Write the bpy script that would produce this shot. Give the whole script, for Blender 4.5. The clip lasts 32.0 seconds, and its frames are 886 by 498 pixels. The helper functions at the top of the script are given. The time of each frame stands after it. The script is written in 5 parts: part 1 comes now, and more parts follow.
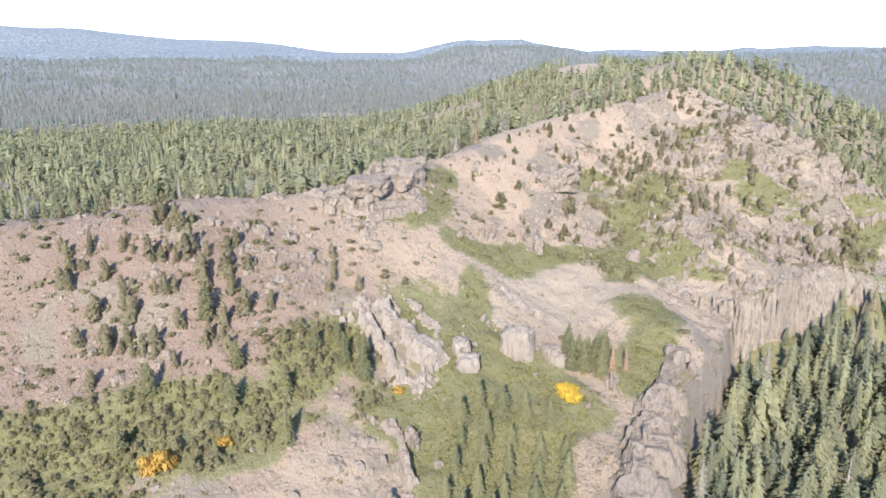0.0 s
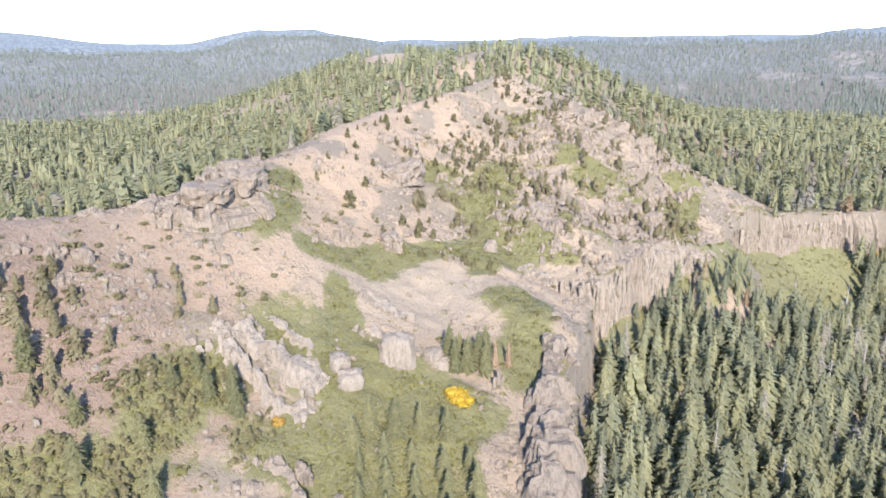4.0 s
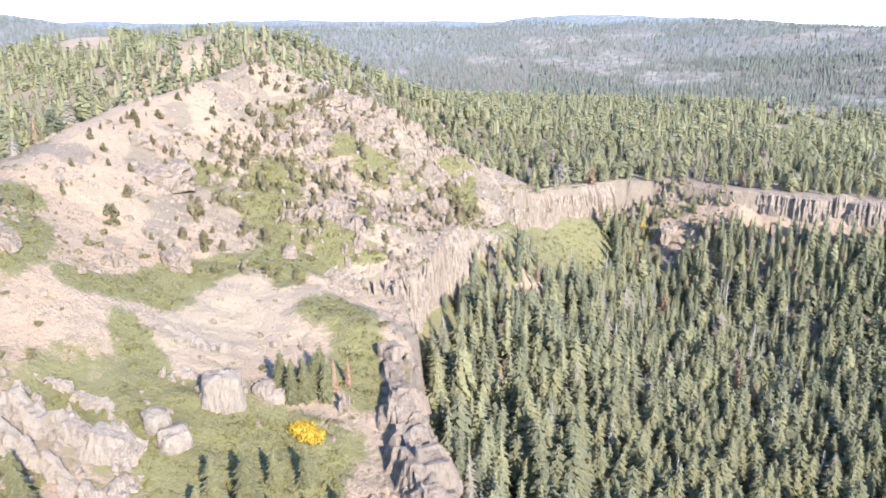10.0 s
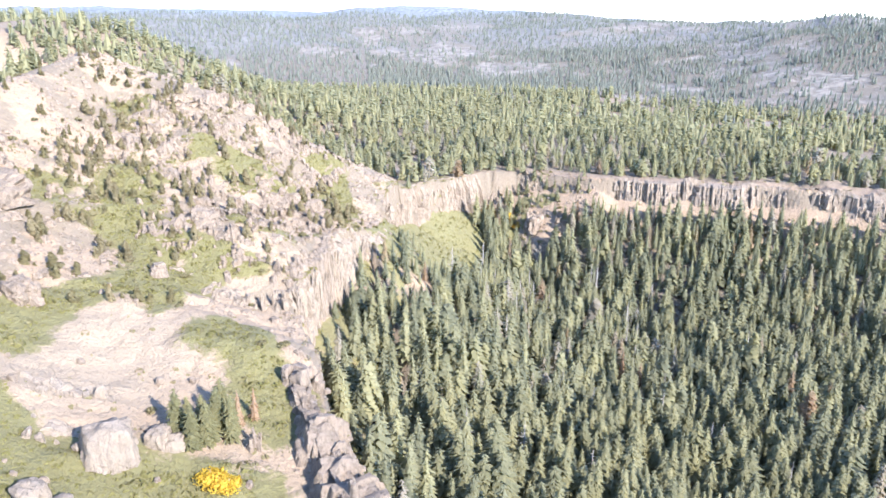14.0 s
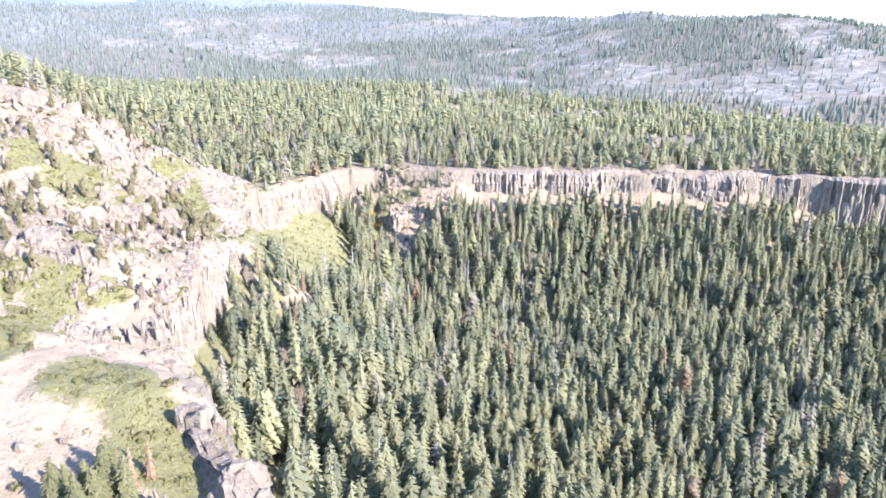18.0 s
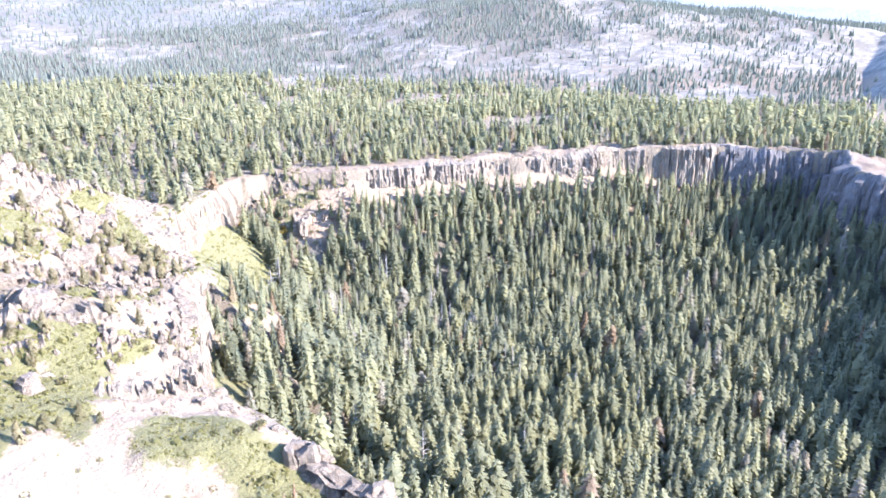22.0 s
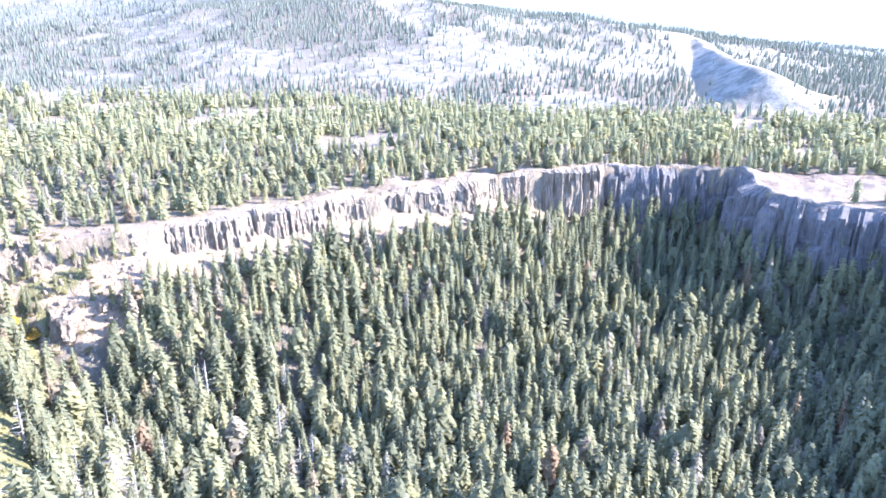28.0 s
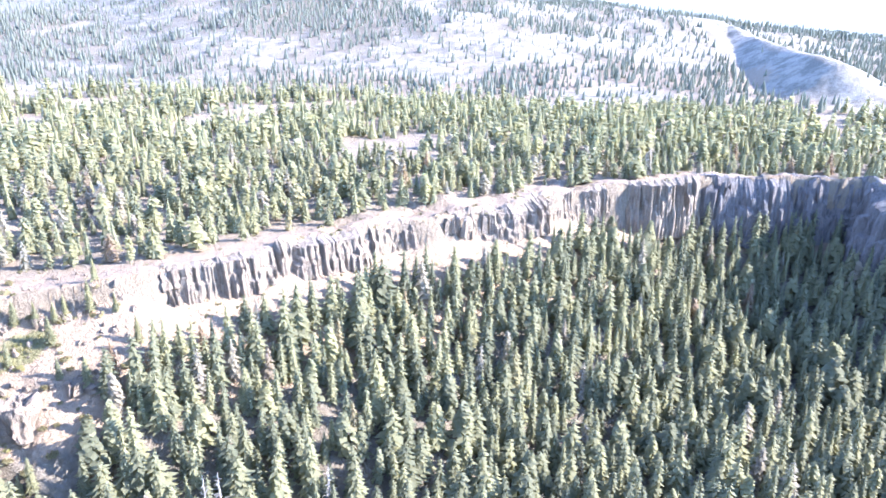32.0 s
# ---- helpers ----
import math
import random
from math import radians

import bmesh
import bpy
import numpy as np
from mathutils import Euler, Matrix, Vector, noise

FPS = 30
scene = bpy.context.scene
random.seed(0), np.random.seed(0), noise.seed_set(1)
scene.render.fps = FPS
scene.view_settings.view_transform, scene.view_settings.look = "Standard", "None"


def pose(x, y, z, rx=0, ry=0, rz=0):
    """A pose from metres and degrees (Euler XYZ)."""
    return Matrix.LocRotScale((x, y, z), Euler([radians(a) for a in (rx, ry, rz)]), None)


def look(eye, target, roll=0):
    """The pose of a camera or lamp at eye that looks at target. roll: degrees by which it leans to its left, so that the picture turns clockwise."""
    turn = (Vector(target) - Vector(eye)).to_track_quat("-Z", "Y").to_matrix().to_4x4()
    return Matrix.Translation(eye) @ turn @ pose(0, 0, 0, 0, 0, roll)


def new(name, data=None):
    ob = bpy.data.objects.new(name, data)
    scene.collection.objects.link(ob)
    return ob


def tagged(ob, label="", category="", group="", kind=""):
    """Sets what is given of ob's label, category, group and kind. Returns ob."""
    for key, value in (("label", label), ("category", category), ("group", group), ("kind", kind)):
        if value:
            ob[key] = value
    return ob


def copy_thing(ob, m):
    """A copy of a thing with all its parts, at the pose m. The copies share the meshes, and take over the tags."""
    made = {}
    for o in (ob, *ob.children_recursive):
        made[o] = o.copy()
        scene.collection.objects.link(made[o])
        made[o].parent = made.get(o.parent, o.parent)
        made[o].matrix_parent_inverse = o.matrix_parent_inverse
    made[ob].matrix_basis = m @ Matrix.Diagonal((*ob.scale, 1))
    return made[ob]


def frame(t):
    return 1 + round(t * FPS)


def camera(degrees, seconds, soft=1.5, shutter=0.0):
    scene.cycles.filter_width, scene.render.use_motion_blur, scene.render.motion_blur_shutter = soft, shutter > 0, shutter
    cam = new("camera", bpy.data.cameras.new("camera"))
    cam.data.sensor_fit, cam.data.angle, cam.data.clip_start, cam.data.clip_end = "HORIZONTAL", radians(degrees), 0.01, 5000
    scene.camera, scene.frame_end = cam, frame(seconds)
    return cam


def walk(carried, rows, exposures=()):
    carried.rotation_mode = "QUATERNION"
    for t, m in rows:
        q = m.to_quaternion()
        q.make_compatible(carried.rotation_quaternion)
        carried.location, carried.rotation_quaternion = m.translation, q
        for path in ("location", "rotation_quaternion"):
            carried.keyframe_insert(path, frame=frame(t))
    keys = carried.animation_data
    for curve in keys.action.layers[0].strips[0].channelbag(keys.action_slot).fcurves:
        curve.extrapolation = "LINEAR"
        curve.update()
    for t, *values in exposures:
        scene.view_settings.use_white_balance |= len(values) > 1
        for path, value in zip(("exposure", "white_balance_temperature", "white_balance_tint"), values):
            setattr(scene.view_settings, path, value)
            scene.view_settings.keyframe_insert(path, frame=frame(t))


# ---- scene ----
LENS = 64.61
PATH = [  # seconds; x, y, z in metres; bearing, tilt and roll in degrees
    (0, 47.04, -15.44, 137.72, -35.943, -15.281, -0.254),
    (1, 41.10, -14.80, 137.66, -31.900, -15.496, -0.407),
    (2, 35.39, -13.91, 137.62, -27.763, -15.699, -0.545),
    (3, 29.89, -12.80, 137.54, -23.691, -15.919, -0.646),
    (3.5, 27.20, -12.14, 137.50, -21.674, -16.026, -0.676),
    (4.5, 22.01, -10.49, 137.46, -17.601, -16.238, -0.667),
    (5.5, 16.82, -8.84, 137.42, -13.528, -16.450, -0.659),
    (6, 14.33, -7.85, 137.41, -11.502, -16.559, -0.633),
    (7, 9.48, -5.66, 137.40, -7.468, -16.786, -0.549),
    (8, 4.75, -3.00, 137.44, -3.503, -17.011, -0.444),
    (9, -0.04, 0.05, 137.49, -0.004, -17.252, -0.332),
    (10, -4.51, 3.28, 137.43, 3.439, -17.449, -0.132),
    (11, -8.74, 6.95, 137.42, 6.899, -17.612, 0.049),
    (12, -12.76, 10.95, 137.36, 10.375, -17.776, 0.225),
    (13, -16.58, 15.17, 137.24, 13.775, -17.942, 0.425),
    (14, -20.14, 19.56, 137.08, 17.329, -18.090, 0.630),
    (14.5, -21.84, 21.84, 136.98, 19.125, -18.146, 0.739),
    (15.5, -25.04, 26.70, 136.65, 22.757, -18.233, 0.944),
    (16.5, -28.25, 31.57, 136.33, 26.389, -18.320, 1.148),
    (17, -29.74, 34.26, 136.03, 28.229, -18.340, 1.226),
    (17.5, -31.18, 37.04, 135.70, 30.091, -18.354, 1.289),
    (18, -32.58, 39.88, 135.37, 32.039, -18.343, 1.336),
    (18.3, -33.43, 41.57, 135.18, 33.182, -18.343, 1.369),
    (18.6, -34.28, 43.25, 134.98, 34.326, -18.344, 1.402),
    (18.7, -37.75, 44.49, 135.85, 35.387, -18.420, 1.674),
    (18.8, -41.23, 45.72, 136.71, 36.448, -18.489, 1.946),
    (18.9, -44.70, 46.95, 137.58, 37.510, -18.550, 2.220),
    (19, -48.18, 48.19, 138.44, 38.544, -18.601, 2.482),
    (19.1, -51.65, 49.42, 139.31, 39.562, -18.760, 2.233),
    (19.2, -55.13, 50.66, 140.18, 40.478, -19.079, 1.232),
    (19.3, -58.60, 51.89, 141.04, 41.308, -19.442, -0.026),
    (19.4, -62.08, 53.12, 141.91, 42.010, -19.804, -1.271),
    (19.5, -65.55, 54.36, 142.78, 42.699, -20.083, -2.141),
    (19.6, -69.03, 55.59, 143.64, 43.468, -20.195, -2.261),
    (19.7, -72.50, 56.83, 144.51, 44.305, -20.188, -1.900),
    (19.8, -75.98, 58.06, 145.37, 45.138, -20.176, -1.540),
    (19.9, -79.45, 59.29, 146.24, 45.986, -20.138, -1.129),
    (20, -82.93, 60.53, 147.11, 46.800, -20.119, -0.788),
    (20.1, -86.40, 61.76, 147.97, 47.603, -20.098, -0.451),
    (20.2, -89.88, 62.99, 148.84, 48.399, -20.071, -0.116),
    (20.25, -91.62, 63.61, 149.27, 48.794, -20.056, 0.050),
    (20.6, -90.53, 64.82, 149.18, 48.955, -20.073, 0.083),
    (21, -89.27, 66.19, 149.07, 49.166, -20.075, 0.129),
    (22, -86.15, 69.60, 148.80, 49.714, -20.079, 0.232),
    (23, -82.98, 72.93, 148.47, 50.690, -20.061, 0.332),
    (23.4, -81.78, 74.27, 148.34, 51.185, -20.037, 0.385),
    (23.7, -80.88, 75.27, 148.24, 51.555, -20.019, 0.425),
    (23.8, -78.09, 77.99, 147.93, 51.566, -20.275, 0.470),
    (23.9, -75.29, 80.72, 147.63, 51.597, -20.518, 0.513),
    (24, -72.49, 83.44, 147.32, 51.629, -20.786, 0.562),
    (24.1, -69.70, 86.17, 147.02, 51.659, -21.030, 0.621),
    (24.2, -66.90, 88.89, 146.71, 51.661, -21.312, 0.673),
    (24.3, -64.11, 91.62, 146.41, 51.657, -21.605, 0.725),
    (24.4, -61.31, 94.34, 146.10, 51.645, -21.912, 0.779),
    (24.5, -58.52, 97.07, 145.80, 51.626, -22.233, 0.834),
    (24.6, -55.72, 99.79, 145.49, 52.525, -22.187, 0.874),
    (24.7, -52.93, 102.52, 145.19, 54.832, -21.523, 0.881),
    (24.8, -50.13, 105.24, 144.88, 57.876, -20.470, 0.859),
    (24.9, -47.34, 107.96, 144.58, 60.972, -19.305, 0.820),
    (25, -44.54, 110.69, 144.27, 63.406, -18.361, 0.783),
    (25.1, -41.75, 113.41, 143.97, 64.434, -18.035, 0.779),
    (25.2, -38.95, 116.14, 143.66, 64.501, -18.172, 0.801),
    (25.3, -36.15, 118.86, 143.36, 64.571, -18.312, 0.825),
    (25.4, -33.36, 121.59, 143.05, 64.641, -18.456, 0.849),
    (25.5, -30.56, 124.31, 142.75, 64.713, -18.604, 0.875),
    (25.6, -27.77, 127.04, 142.44, 64.788, -18.757, 0.900),
    (25.7, -24.97, 129.76, 142.14, 64.863, -18.915, 0.927),
    (25.8, -22.18, 132.49, 141.83, 64.941, -19.077, 0.954),
    (25.9, -19.38, 135.21, 141.53, 65.020, -19.244, 0.983),
    (26, -16.59, 137.94, 141.22, 65.102, -19.416, 1.012),
    (26.1, -13.79, 140.66, 140.92, 65.185, -19.594, 1.043),
    (26.5, -12.69, 141.82, 140.81, 65.207, -19.579, 1.063),
    (27, -11.30, 143.27, 140.69, 65.234, -19.560, 1.088),
    (27.5, -9.92, 144.72, 140.56, 65.261, -19.541, 1.114),
    (28, -8.49, 146.18, 140.45, 65.275, -19.516, 1.154),
    (29, -5.56, 149.11, 140.21, 65.313, -19.488, 1.229),
    (30, -2.56, 152.12, 139.99, 65.331, -19.463, 1.275),
    (30.2, -1.96, 152.73, 139.95, 65.335, -19.455, 1.284),
    (30.3, 0.70, 155.51, 139.52, 65.453, -19.600, 1.317),
    (30.4, 3.36, 158.30, 139.08, 65.573, -19.751, 1.352),
    (30.5, 6.02, 161.08, 138.64, 65.697, -19.906, 1.387),
    (30.6, 8.68, 163.87, 138.21, 65.823, -20.069, 1.425),
    (30.7, 11.34, 166.65, 137.77, 65.951, -20.237, 1.465),
    (30.8, 14.00, 169.43, 137.33, 66.084, -20.410, 1.506),
    (30.9, 16.66, 172.22, 136.89, 66.219, -20.590, 1.549),
    (31, 19.32, 175.00, 136.46, 66.359, -20.775, 1.593),
    (31.1, 21.98, 177.79, 136.02, 66.503, -20.967, 1.640),
    (31.2, 24.64, 180.57, 135.58, 66.651, -21.165, 1.688),
    (31.3, 27.30, 183.36, 135.14, 66.656, -21.192, 1.673),
    (31.4, 29.96, 186.14, 134.71, 66.436, -20.945, 1.556),
    (31.5, 32.62, 188.93, 134.27, 66.090, -20.546, 1.380),
    (31.6, 35.28, 191.71, 133.83, 65.728, -20.126, 1.192),
    (31.7, 37.94, 194.49, 133.40, 65.467, -19.830, 1.049),
    (31.8, 40.60, 197.28, 132.96, 65.436, -19.816, 1.009),
    (31.9, 43.26, 200.06, 132.52, 65.567, -20.002, 1.045),
    (32, 45.92, 202.85, 132.08, 65.701, -20.195, 1.082),
]
cam = camera(LENS, 32.0, soft=1.6)


def carried_pose(x, y, z, bearing, tilt, roll):
    return pose(x, y, z, 90 + tilt, 0, -bearing) @ pose(0, 0, 0, 0, 0, roll)


walk(cam, [(row[0], carried_pose(*row[1:])) for row in PATH],
     exposures=[(0, 2.10, 6250, 14), (7, 2.32, 6300, 15), (13, 2.62, 6200, 16), (18, 2.92, 6000, 18), (23, 3.20, 5850, 20), (28, 3.48, 5750, 20), (32, 3.46, 5800, 20)])

# ---- daylight ----
SUN_AZ, SUN_EL = 154.0, 28.5
world = bpy.data.worlds.new("sky")
scene.world = world
world.use_nodes = True
wn = world.node_tree
sky = wn.nodes.new("ShaderNodeTexSky")
sky.sky_type = "NISHITA"
sky.sun_disc = False
sky.sun_elevation, sky.sun_rotation = radians(SUN_EL), radians(SUN_AZ)
sky.altitude, sky.air_density, sky.dust_density, sky.ozone_density = 3500, 0.9, 0.1, 1.5
wn.nodes["Background"].inputs[1].default_value = 0.15
wn.links.new(sky.outputs[0], wn.nodes["Background"].inputs[0])

sun_data = bpy.data.lights.new("sun", "SUN")
sun_data.energy, sun_data.angle, sun_data.color = 2.8, radians(0.6), (1.0, 0.94, 0.85)
sun = new("sun", sun_data)
sun_from = Vector((math.sin(radians(SUN_AZ)) * math.cos(radians(SUN_EL)), math.cos(radians(SUN_AZ)) * math.cos(radians(SUN_EL)), math.sin(radians(SUN_EL))))
sun.matrix_world = look(sun_from * 800, (0, 0, 0))

# ---- TERRAIN BEGIN ----


def hash2(ix, iy, seed):
    h = (ix.astype(np.int64) * 374761393 + iy.astype(np.int64) * 668265263 + seed * 1442695041) & 0x7FFFFFFF
    h = ((h ^ (h >> 13)) * 1274126177) & 0x7FFFFFFF
    return ((h ^ (h >> 16)) & 0xFFFF) / 65535.0


def vnoise(x, y, size, seed=0):
    """Smooth noise from -1 to 1 with features of that size in metres."""
    x, y = np.asarray(x, float) / size, np.asarray(y, float) / size
    ix, iy = np.floor(x), np.floor(y)
    fx, fy = x - ix, y - iy
    fx, fy = fx * fx * (3 - 2 * fx), fy * fy * (3 - 2 * fy)
    a, b = hash2(ix, iy, seed), hash2(ix + 1, iy, seed)
    c, d = hash2(ix, iy + 1, seed), hash2(ix + 1, iy + 1, seed)
    return 2 * ((a * (1 - fx) + b * fx) * (1 - fy) + (c * (1 - fx) + d * fx) * fy) - 1


def fbm(x, y, size, seed=0, octaves=4):
    out, amp = 0.0, 1.0
    for k in range(octaves):
        out = out + amp * vnoise(x, y, size / 2 ** k, seed + 11 * k)
        amp *= 0.5
    return out / 1.9


def step(v, a, b):
    k = np.clip((v - a) / (b - a), 0, 1)
    return k * k * (3 - 2 * k)


def near_line(x, y, line):
    """Distance to a line of (x, y, value) points, the value there, and the side (positive on its right)."""
    best, value, side = np.full(np.shape(x), 1e9), np.zeros(np.shape(x)), np.zeros(np.shape(x))
    for (ax, ay, av), (bx, by, bv) in zip(line[:-1], line[1:]):
        dx, dy = bx - ax, by - ay
        k = np.clip(((x - ax) * dx + (y - ay) * dy) / (dx * dx + dy * dy), 0, 1)
        d = np.hypot(x - ax - k * dx, y - ay - k * dy)
        nearer = d < best
        s = (x - ax) * dy - (y - ay) * dx
        best = np.where(nearer, d, best)
        value = np.where(nearer, av + k * (bv - av), value)
        side = np.where(nearer, s, side)
    return best, value, np.sign(side)


# the edge of the forested basin, with the height of its rim: the rock fin, the cliffs under the hill, the far wall
# the last three points are an unseen south rim, added to shade the floor
RIM = [(45, -160, 10), (33, -20, 18), (17, 80, 30), (5, 130, 42), (0, 160, 49), (-1, 195, 50), (-5, 220, 54), (-1, 231, 60), (7, 246, 61),
       (17, 264, 60), (33, 284, 57), (42, 302, 54), (47, 324, 54), (64, 350, 51), (95, 376, 49), (120, 392, 43), (140, 392, 48), (160, 380, 53),
       (178, 360, 54), (206, 345, 54), (258, 318, 53), (292, 288, 53), (316, 277, 54), (338, 262, 55), (369, 224, 56), (390, 186, 56), (395, 156, 58.5),
       (375, 149, 55), (356, 140, 53), (353, 97, 53), (340, 62, 54), (300, 46, 54), (220, 34, 54), (140, -60, 54)]
# the crest of the bare hill
CREST = [(-260, 0, 83), (-195, 66, 89), (-152, 118, 92), (-122, 168, 92), (-128, 216, 97), (-112, 300, 109), (-72, 374, 122)]
SPUR = [(-72, 374, 122), (-22, 364, 102), (16, 356, 81), (60, 364, 58)]

# a bare spur on the granite hillside
SCAR = [(1120, 262, 3), (1030, 240, 8), (948, 220, 15), (850, 196, 22), (760, 170, 28), (715, 154, 26), (690, 134, 12), (668, 118, 2)]


SHOULDERS = [(-16, 250, 26, 17, 13), (-22, 318, 34, 34, 13), (-18, 190, 17, 14, 9), (-44, 205, 26, 20, 5), (-40, 280, 26, 24, 6), (-112, 108, 40, 26, 4), (-123, 182, 12, 18, 5.0)]


def inside_basin(x, y):
    out = np.zeros(np.shape(x), bool)
    ring = [(p[0], p[1]) for p in RIM]
    for (ax, ay), (bx, by) in zip(ring, ring[1:] + ring[:1]):
        cross = ((ay > y) != (by > y)) & (x < (bx - ax) * (y - ay) / (by - ay + 1e-9) + ax)
        out ^= cross
    return out


def height(x, y):
    x, y = np.asarray(x, float), np.asarray(y, float)
    wob = 2.2 * fbm(x, y, 14, 3)
    d_rim, z_rim, _ = near_line(x + wob, y + 2.2 * fbm(x, y, 14, 4), RIM)
    inside = inside_basin(x + wob, y + 2.2 * fbm(x, y, 14, 4))
    # outside: bench, hill, plateau
    base = 46 - np.clip((215 - y) * 0.16, 0, 40)
    warp_x, warp_y = x + 9 * fbm(x, y, 60, 1), y + 9 * fbm(x, y, 60, 2)
    d_c, z_c, side = near_line(warp_x, warp_y, CREST)
    d_c = np.sqrt(d_c ** 2 + 324) - 18
    front = base + (z_c - base) * np.exp(-d_c / 56)
    back = 50 + (z_c - 50) * np.exp(-d_c / 70)
    hill = np.where(side > 0, front, back)
    d_s, z_s, _ = near_line(warp_x, warp_y, SPUR)
    d_s = np.sqrt(d_s ** 2 + 324) - 18
    spur = 50 + (z_s - 50) * np.exp(-(d_s / 60) ** 1.3)
    low = step(y, 300, 350)
    ground = np.where(side > 0, np.maximum(hill, spur * low + hill * (1 - low)), np.maximum(hill, spur))
    flat = np.maximum(step(x, 70, 130) * low, step(x, 200, 240))
    ground = np.where((side > 0) | (x > 200), ground * (1 - flat) + 53 * flat, ground)
    ledge = step(x, -42, -8) * (1 - step(y + 1.5 * fbm(x, y, 7, 31), 222, 225.5)) * step(y, 165, 205)
    ground = ground - 3 * ledge
    # shoulders of the hill above the cliffs, and the green knob below the columns
    for cx, cy, rx, ry, up in SHOULDERS:
        ground = ground + up * np.exp(-((x - cx) / rx) ** 2 - ((y - cy) / ry) ** 2)
    # raise the ground to the rim close to the edge
    lip = np.exp(-(d_rim / 16.0) ** 2)
    ground = ground * (1 - lip) + np.maximum(z_rim, np.minimum(ground, z_rim + 10)) * lip
    rough = step(d_c, 3, 40) * np.where((side > 0) & (y < 340), 1, 0)
    ground = ground + 2.4 * fbm(x, y, 45, 5) + rough * (2.2 * fbm(x, y, 13, 6) + 1.6 * np.abs(fbm(x, y, 6, 8)) + step(y, 235, 270) * 4.5 * np.abs(fbm(x, y, 24, 17)))
    # basin
    floor = 8 - 12 * step(x, 30, 150) + 12 * step(y, 250, 380) + 2.5 * fbm(x, y, 60, 9)
    wall = np.where(x < 30, 13.0, 6.5) + 2.0 * fbm(x, y, 20, 10)
    wall = wall + (21.0 - wall) * step(x + 0.5 * (240 - y), 300, 372)
    flank = step(x, 8, 22) * (1 - step(x, 50, 60)) * step(y, 248, 262) * (1 - step(y, 306, 318))
    wall = wall - 9.0 * flank
    gully = step(x, 116, 130) * (1 - step(x, 172, 186)) * step(y, 335, 350)
    wall = wall * (1 - gully) + 1.0 * gully
    wall = wall - 2.6 * step(x, 165, 190) * (1 - step(x, 300, 340)) * step(y, 230, 270)
    talus = z_rim - wall - 0.62 * d_rim - 3.5 * step(d_rim, 0, 2.5)
    green = step(x, 16, 44) * (1 - step(x, 115, 140)) * step(y, 255, 300)
    talus = talus + green * 2.0
    bowl = np.maximum(talus, floor) + 0.8 * fbm(x, y, 9, 12)
    k = step(d_rim, 0.0, 2.2)
    z = np.where(inside, (z_rim + 0.5) * (1 - k) + bowl * k, ground)
    # the wider country: plain, granite hillside, far ranges
    r = np.hypot(x, y)
    az = np.degrees(np.arctan2(x, y))
    top = np.interp(az, [-180, -75, -60, -45, -37, -33, -29, -24, -17, -8, 5, 16, 26, 36, 44, 58, 65, 72, 80, 88, 97, 120, 180],
                    [90, 150, 158, 152, 158, 205, 205, 160, 152, 165, 150, 176, 165, 132, 152, 142, 126, 106, 80, 64, 46, 40, 40])
    start = np.interp(az, [-60, 20, 40, 60, 90], [900, 900, 780, 640, 620])
    finish = np.interp(az, [-60, 15, 30, 40, 60, 90], [2700, 2700, 2300, 1650, 1350, 1300])
    rise = step(r, start, finish)
    far = (53 + 6 * fbm(x, y, 260, 20)) * (1 - rise) + (top + 22 * fbm(x, y, 700, 21) * step(r, 1000, 1800)) * rise
    far = far + rise * (24 * fbm(x, y, 190, 22) + 7 * fbm(x, y, 70, 24))
    ramp = step(r, finish, finish + 500) * 22 * (1 - step(r, 3000, 3600))
    far = far - ramp
    peaks = np.interp(az, [-80, -67, -62, -56, -50, -44, -20, -8, 10, 16, 30, 50, 100], [270, 300, 290, 240, 225, 170, 150, 190, 165, 180, 150, 60, 20])
    far = far + step(r, 3400, 4300) * (peaks - far) * 1.0 + step(r, 3400, 4200) * 18 * fbm(x, y, 420, 23)
    d_k, z_k, side_k = near_line(x, y, SCAR)
    far = far + z_k * np.where(side_k > 0, np.clip(1 - d_k / (1.5 * z_k + 4), 0, 1), np.exp(-(d_k / (14 + 1.2 * z_k)) ** 2))
    # knoll on the forest ridge behind the summit
    far = far + 78 * np.exp(-(np.hypot(x + 330, y - 830) / 190) ** 2) + 74 * np.exp(-(np.hypot((x + 130) / 1.3, y - 620) / 110) ** 2)
    out = step(np.maximum(np.maximum(x - 420, -x - 260), y - 420), 0, 160)
    south = step(-y, 60, 300)
    z = z * (1 - out) + far * out
    return z * (1 - south) + 20 * south


# ---- TERRAIN END ----
def axis(lo, hi, fine, reach, patch):
    """Grid lines: fine in the middle, wider apart with the distance, closer again over one patch."""
    core = np.arange(lo, hi + fine, fine)
    out = np.cumsum(fine * 1.05 ** np.arange(1, 160))
    out = out[out < reach]
    lines = np.concatenate([(lo - out)[::-1], core, core[-1] + out])
    a, b, gap = patch
    return np.sort(np.concatenate([lines[(lines < a - gap / 2) | (lines > b + gap / 2)], np.arange(a, b + 1, gap)]))


def shade(name, build):
    m = bpy.data.materials.new(name)
    m.use_nodes = True
    build(m.node_tree, m.node_tree.nodes["Principled BSDF"])
    return m


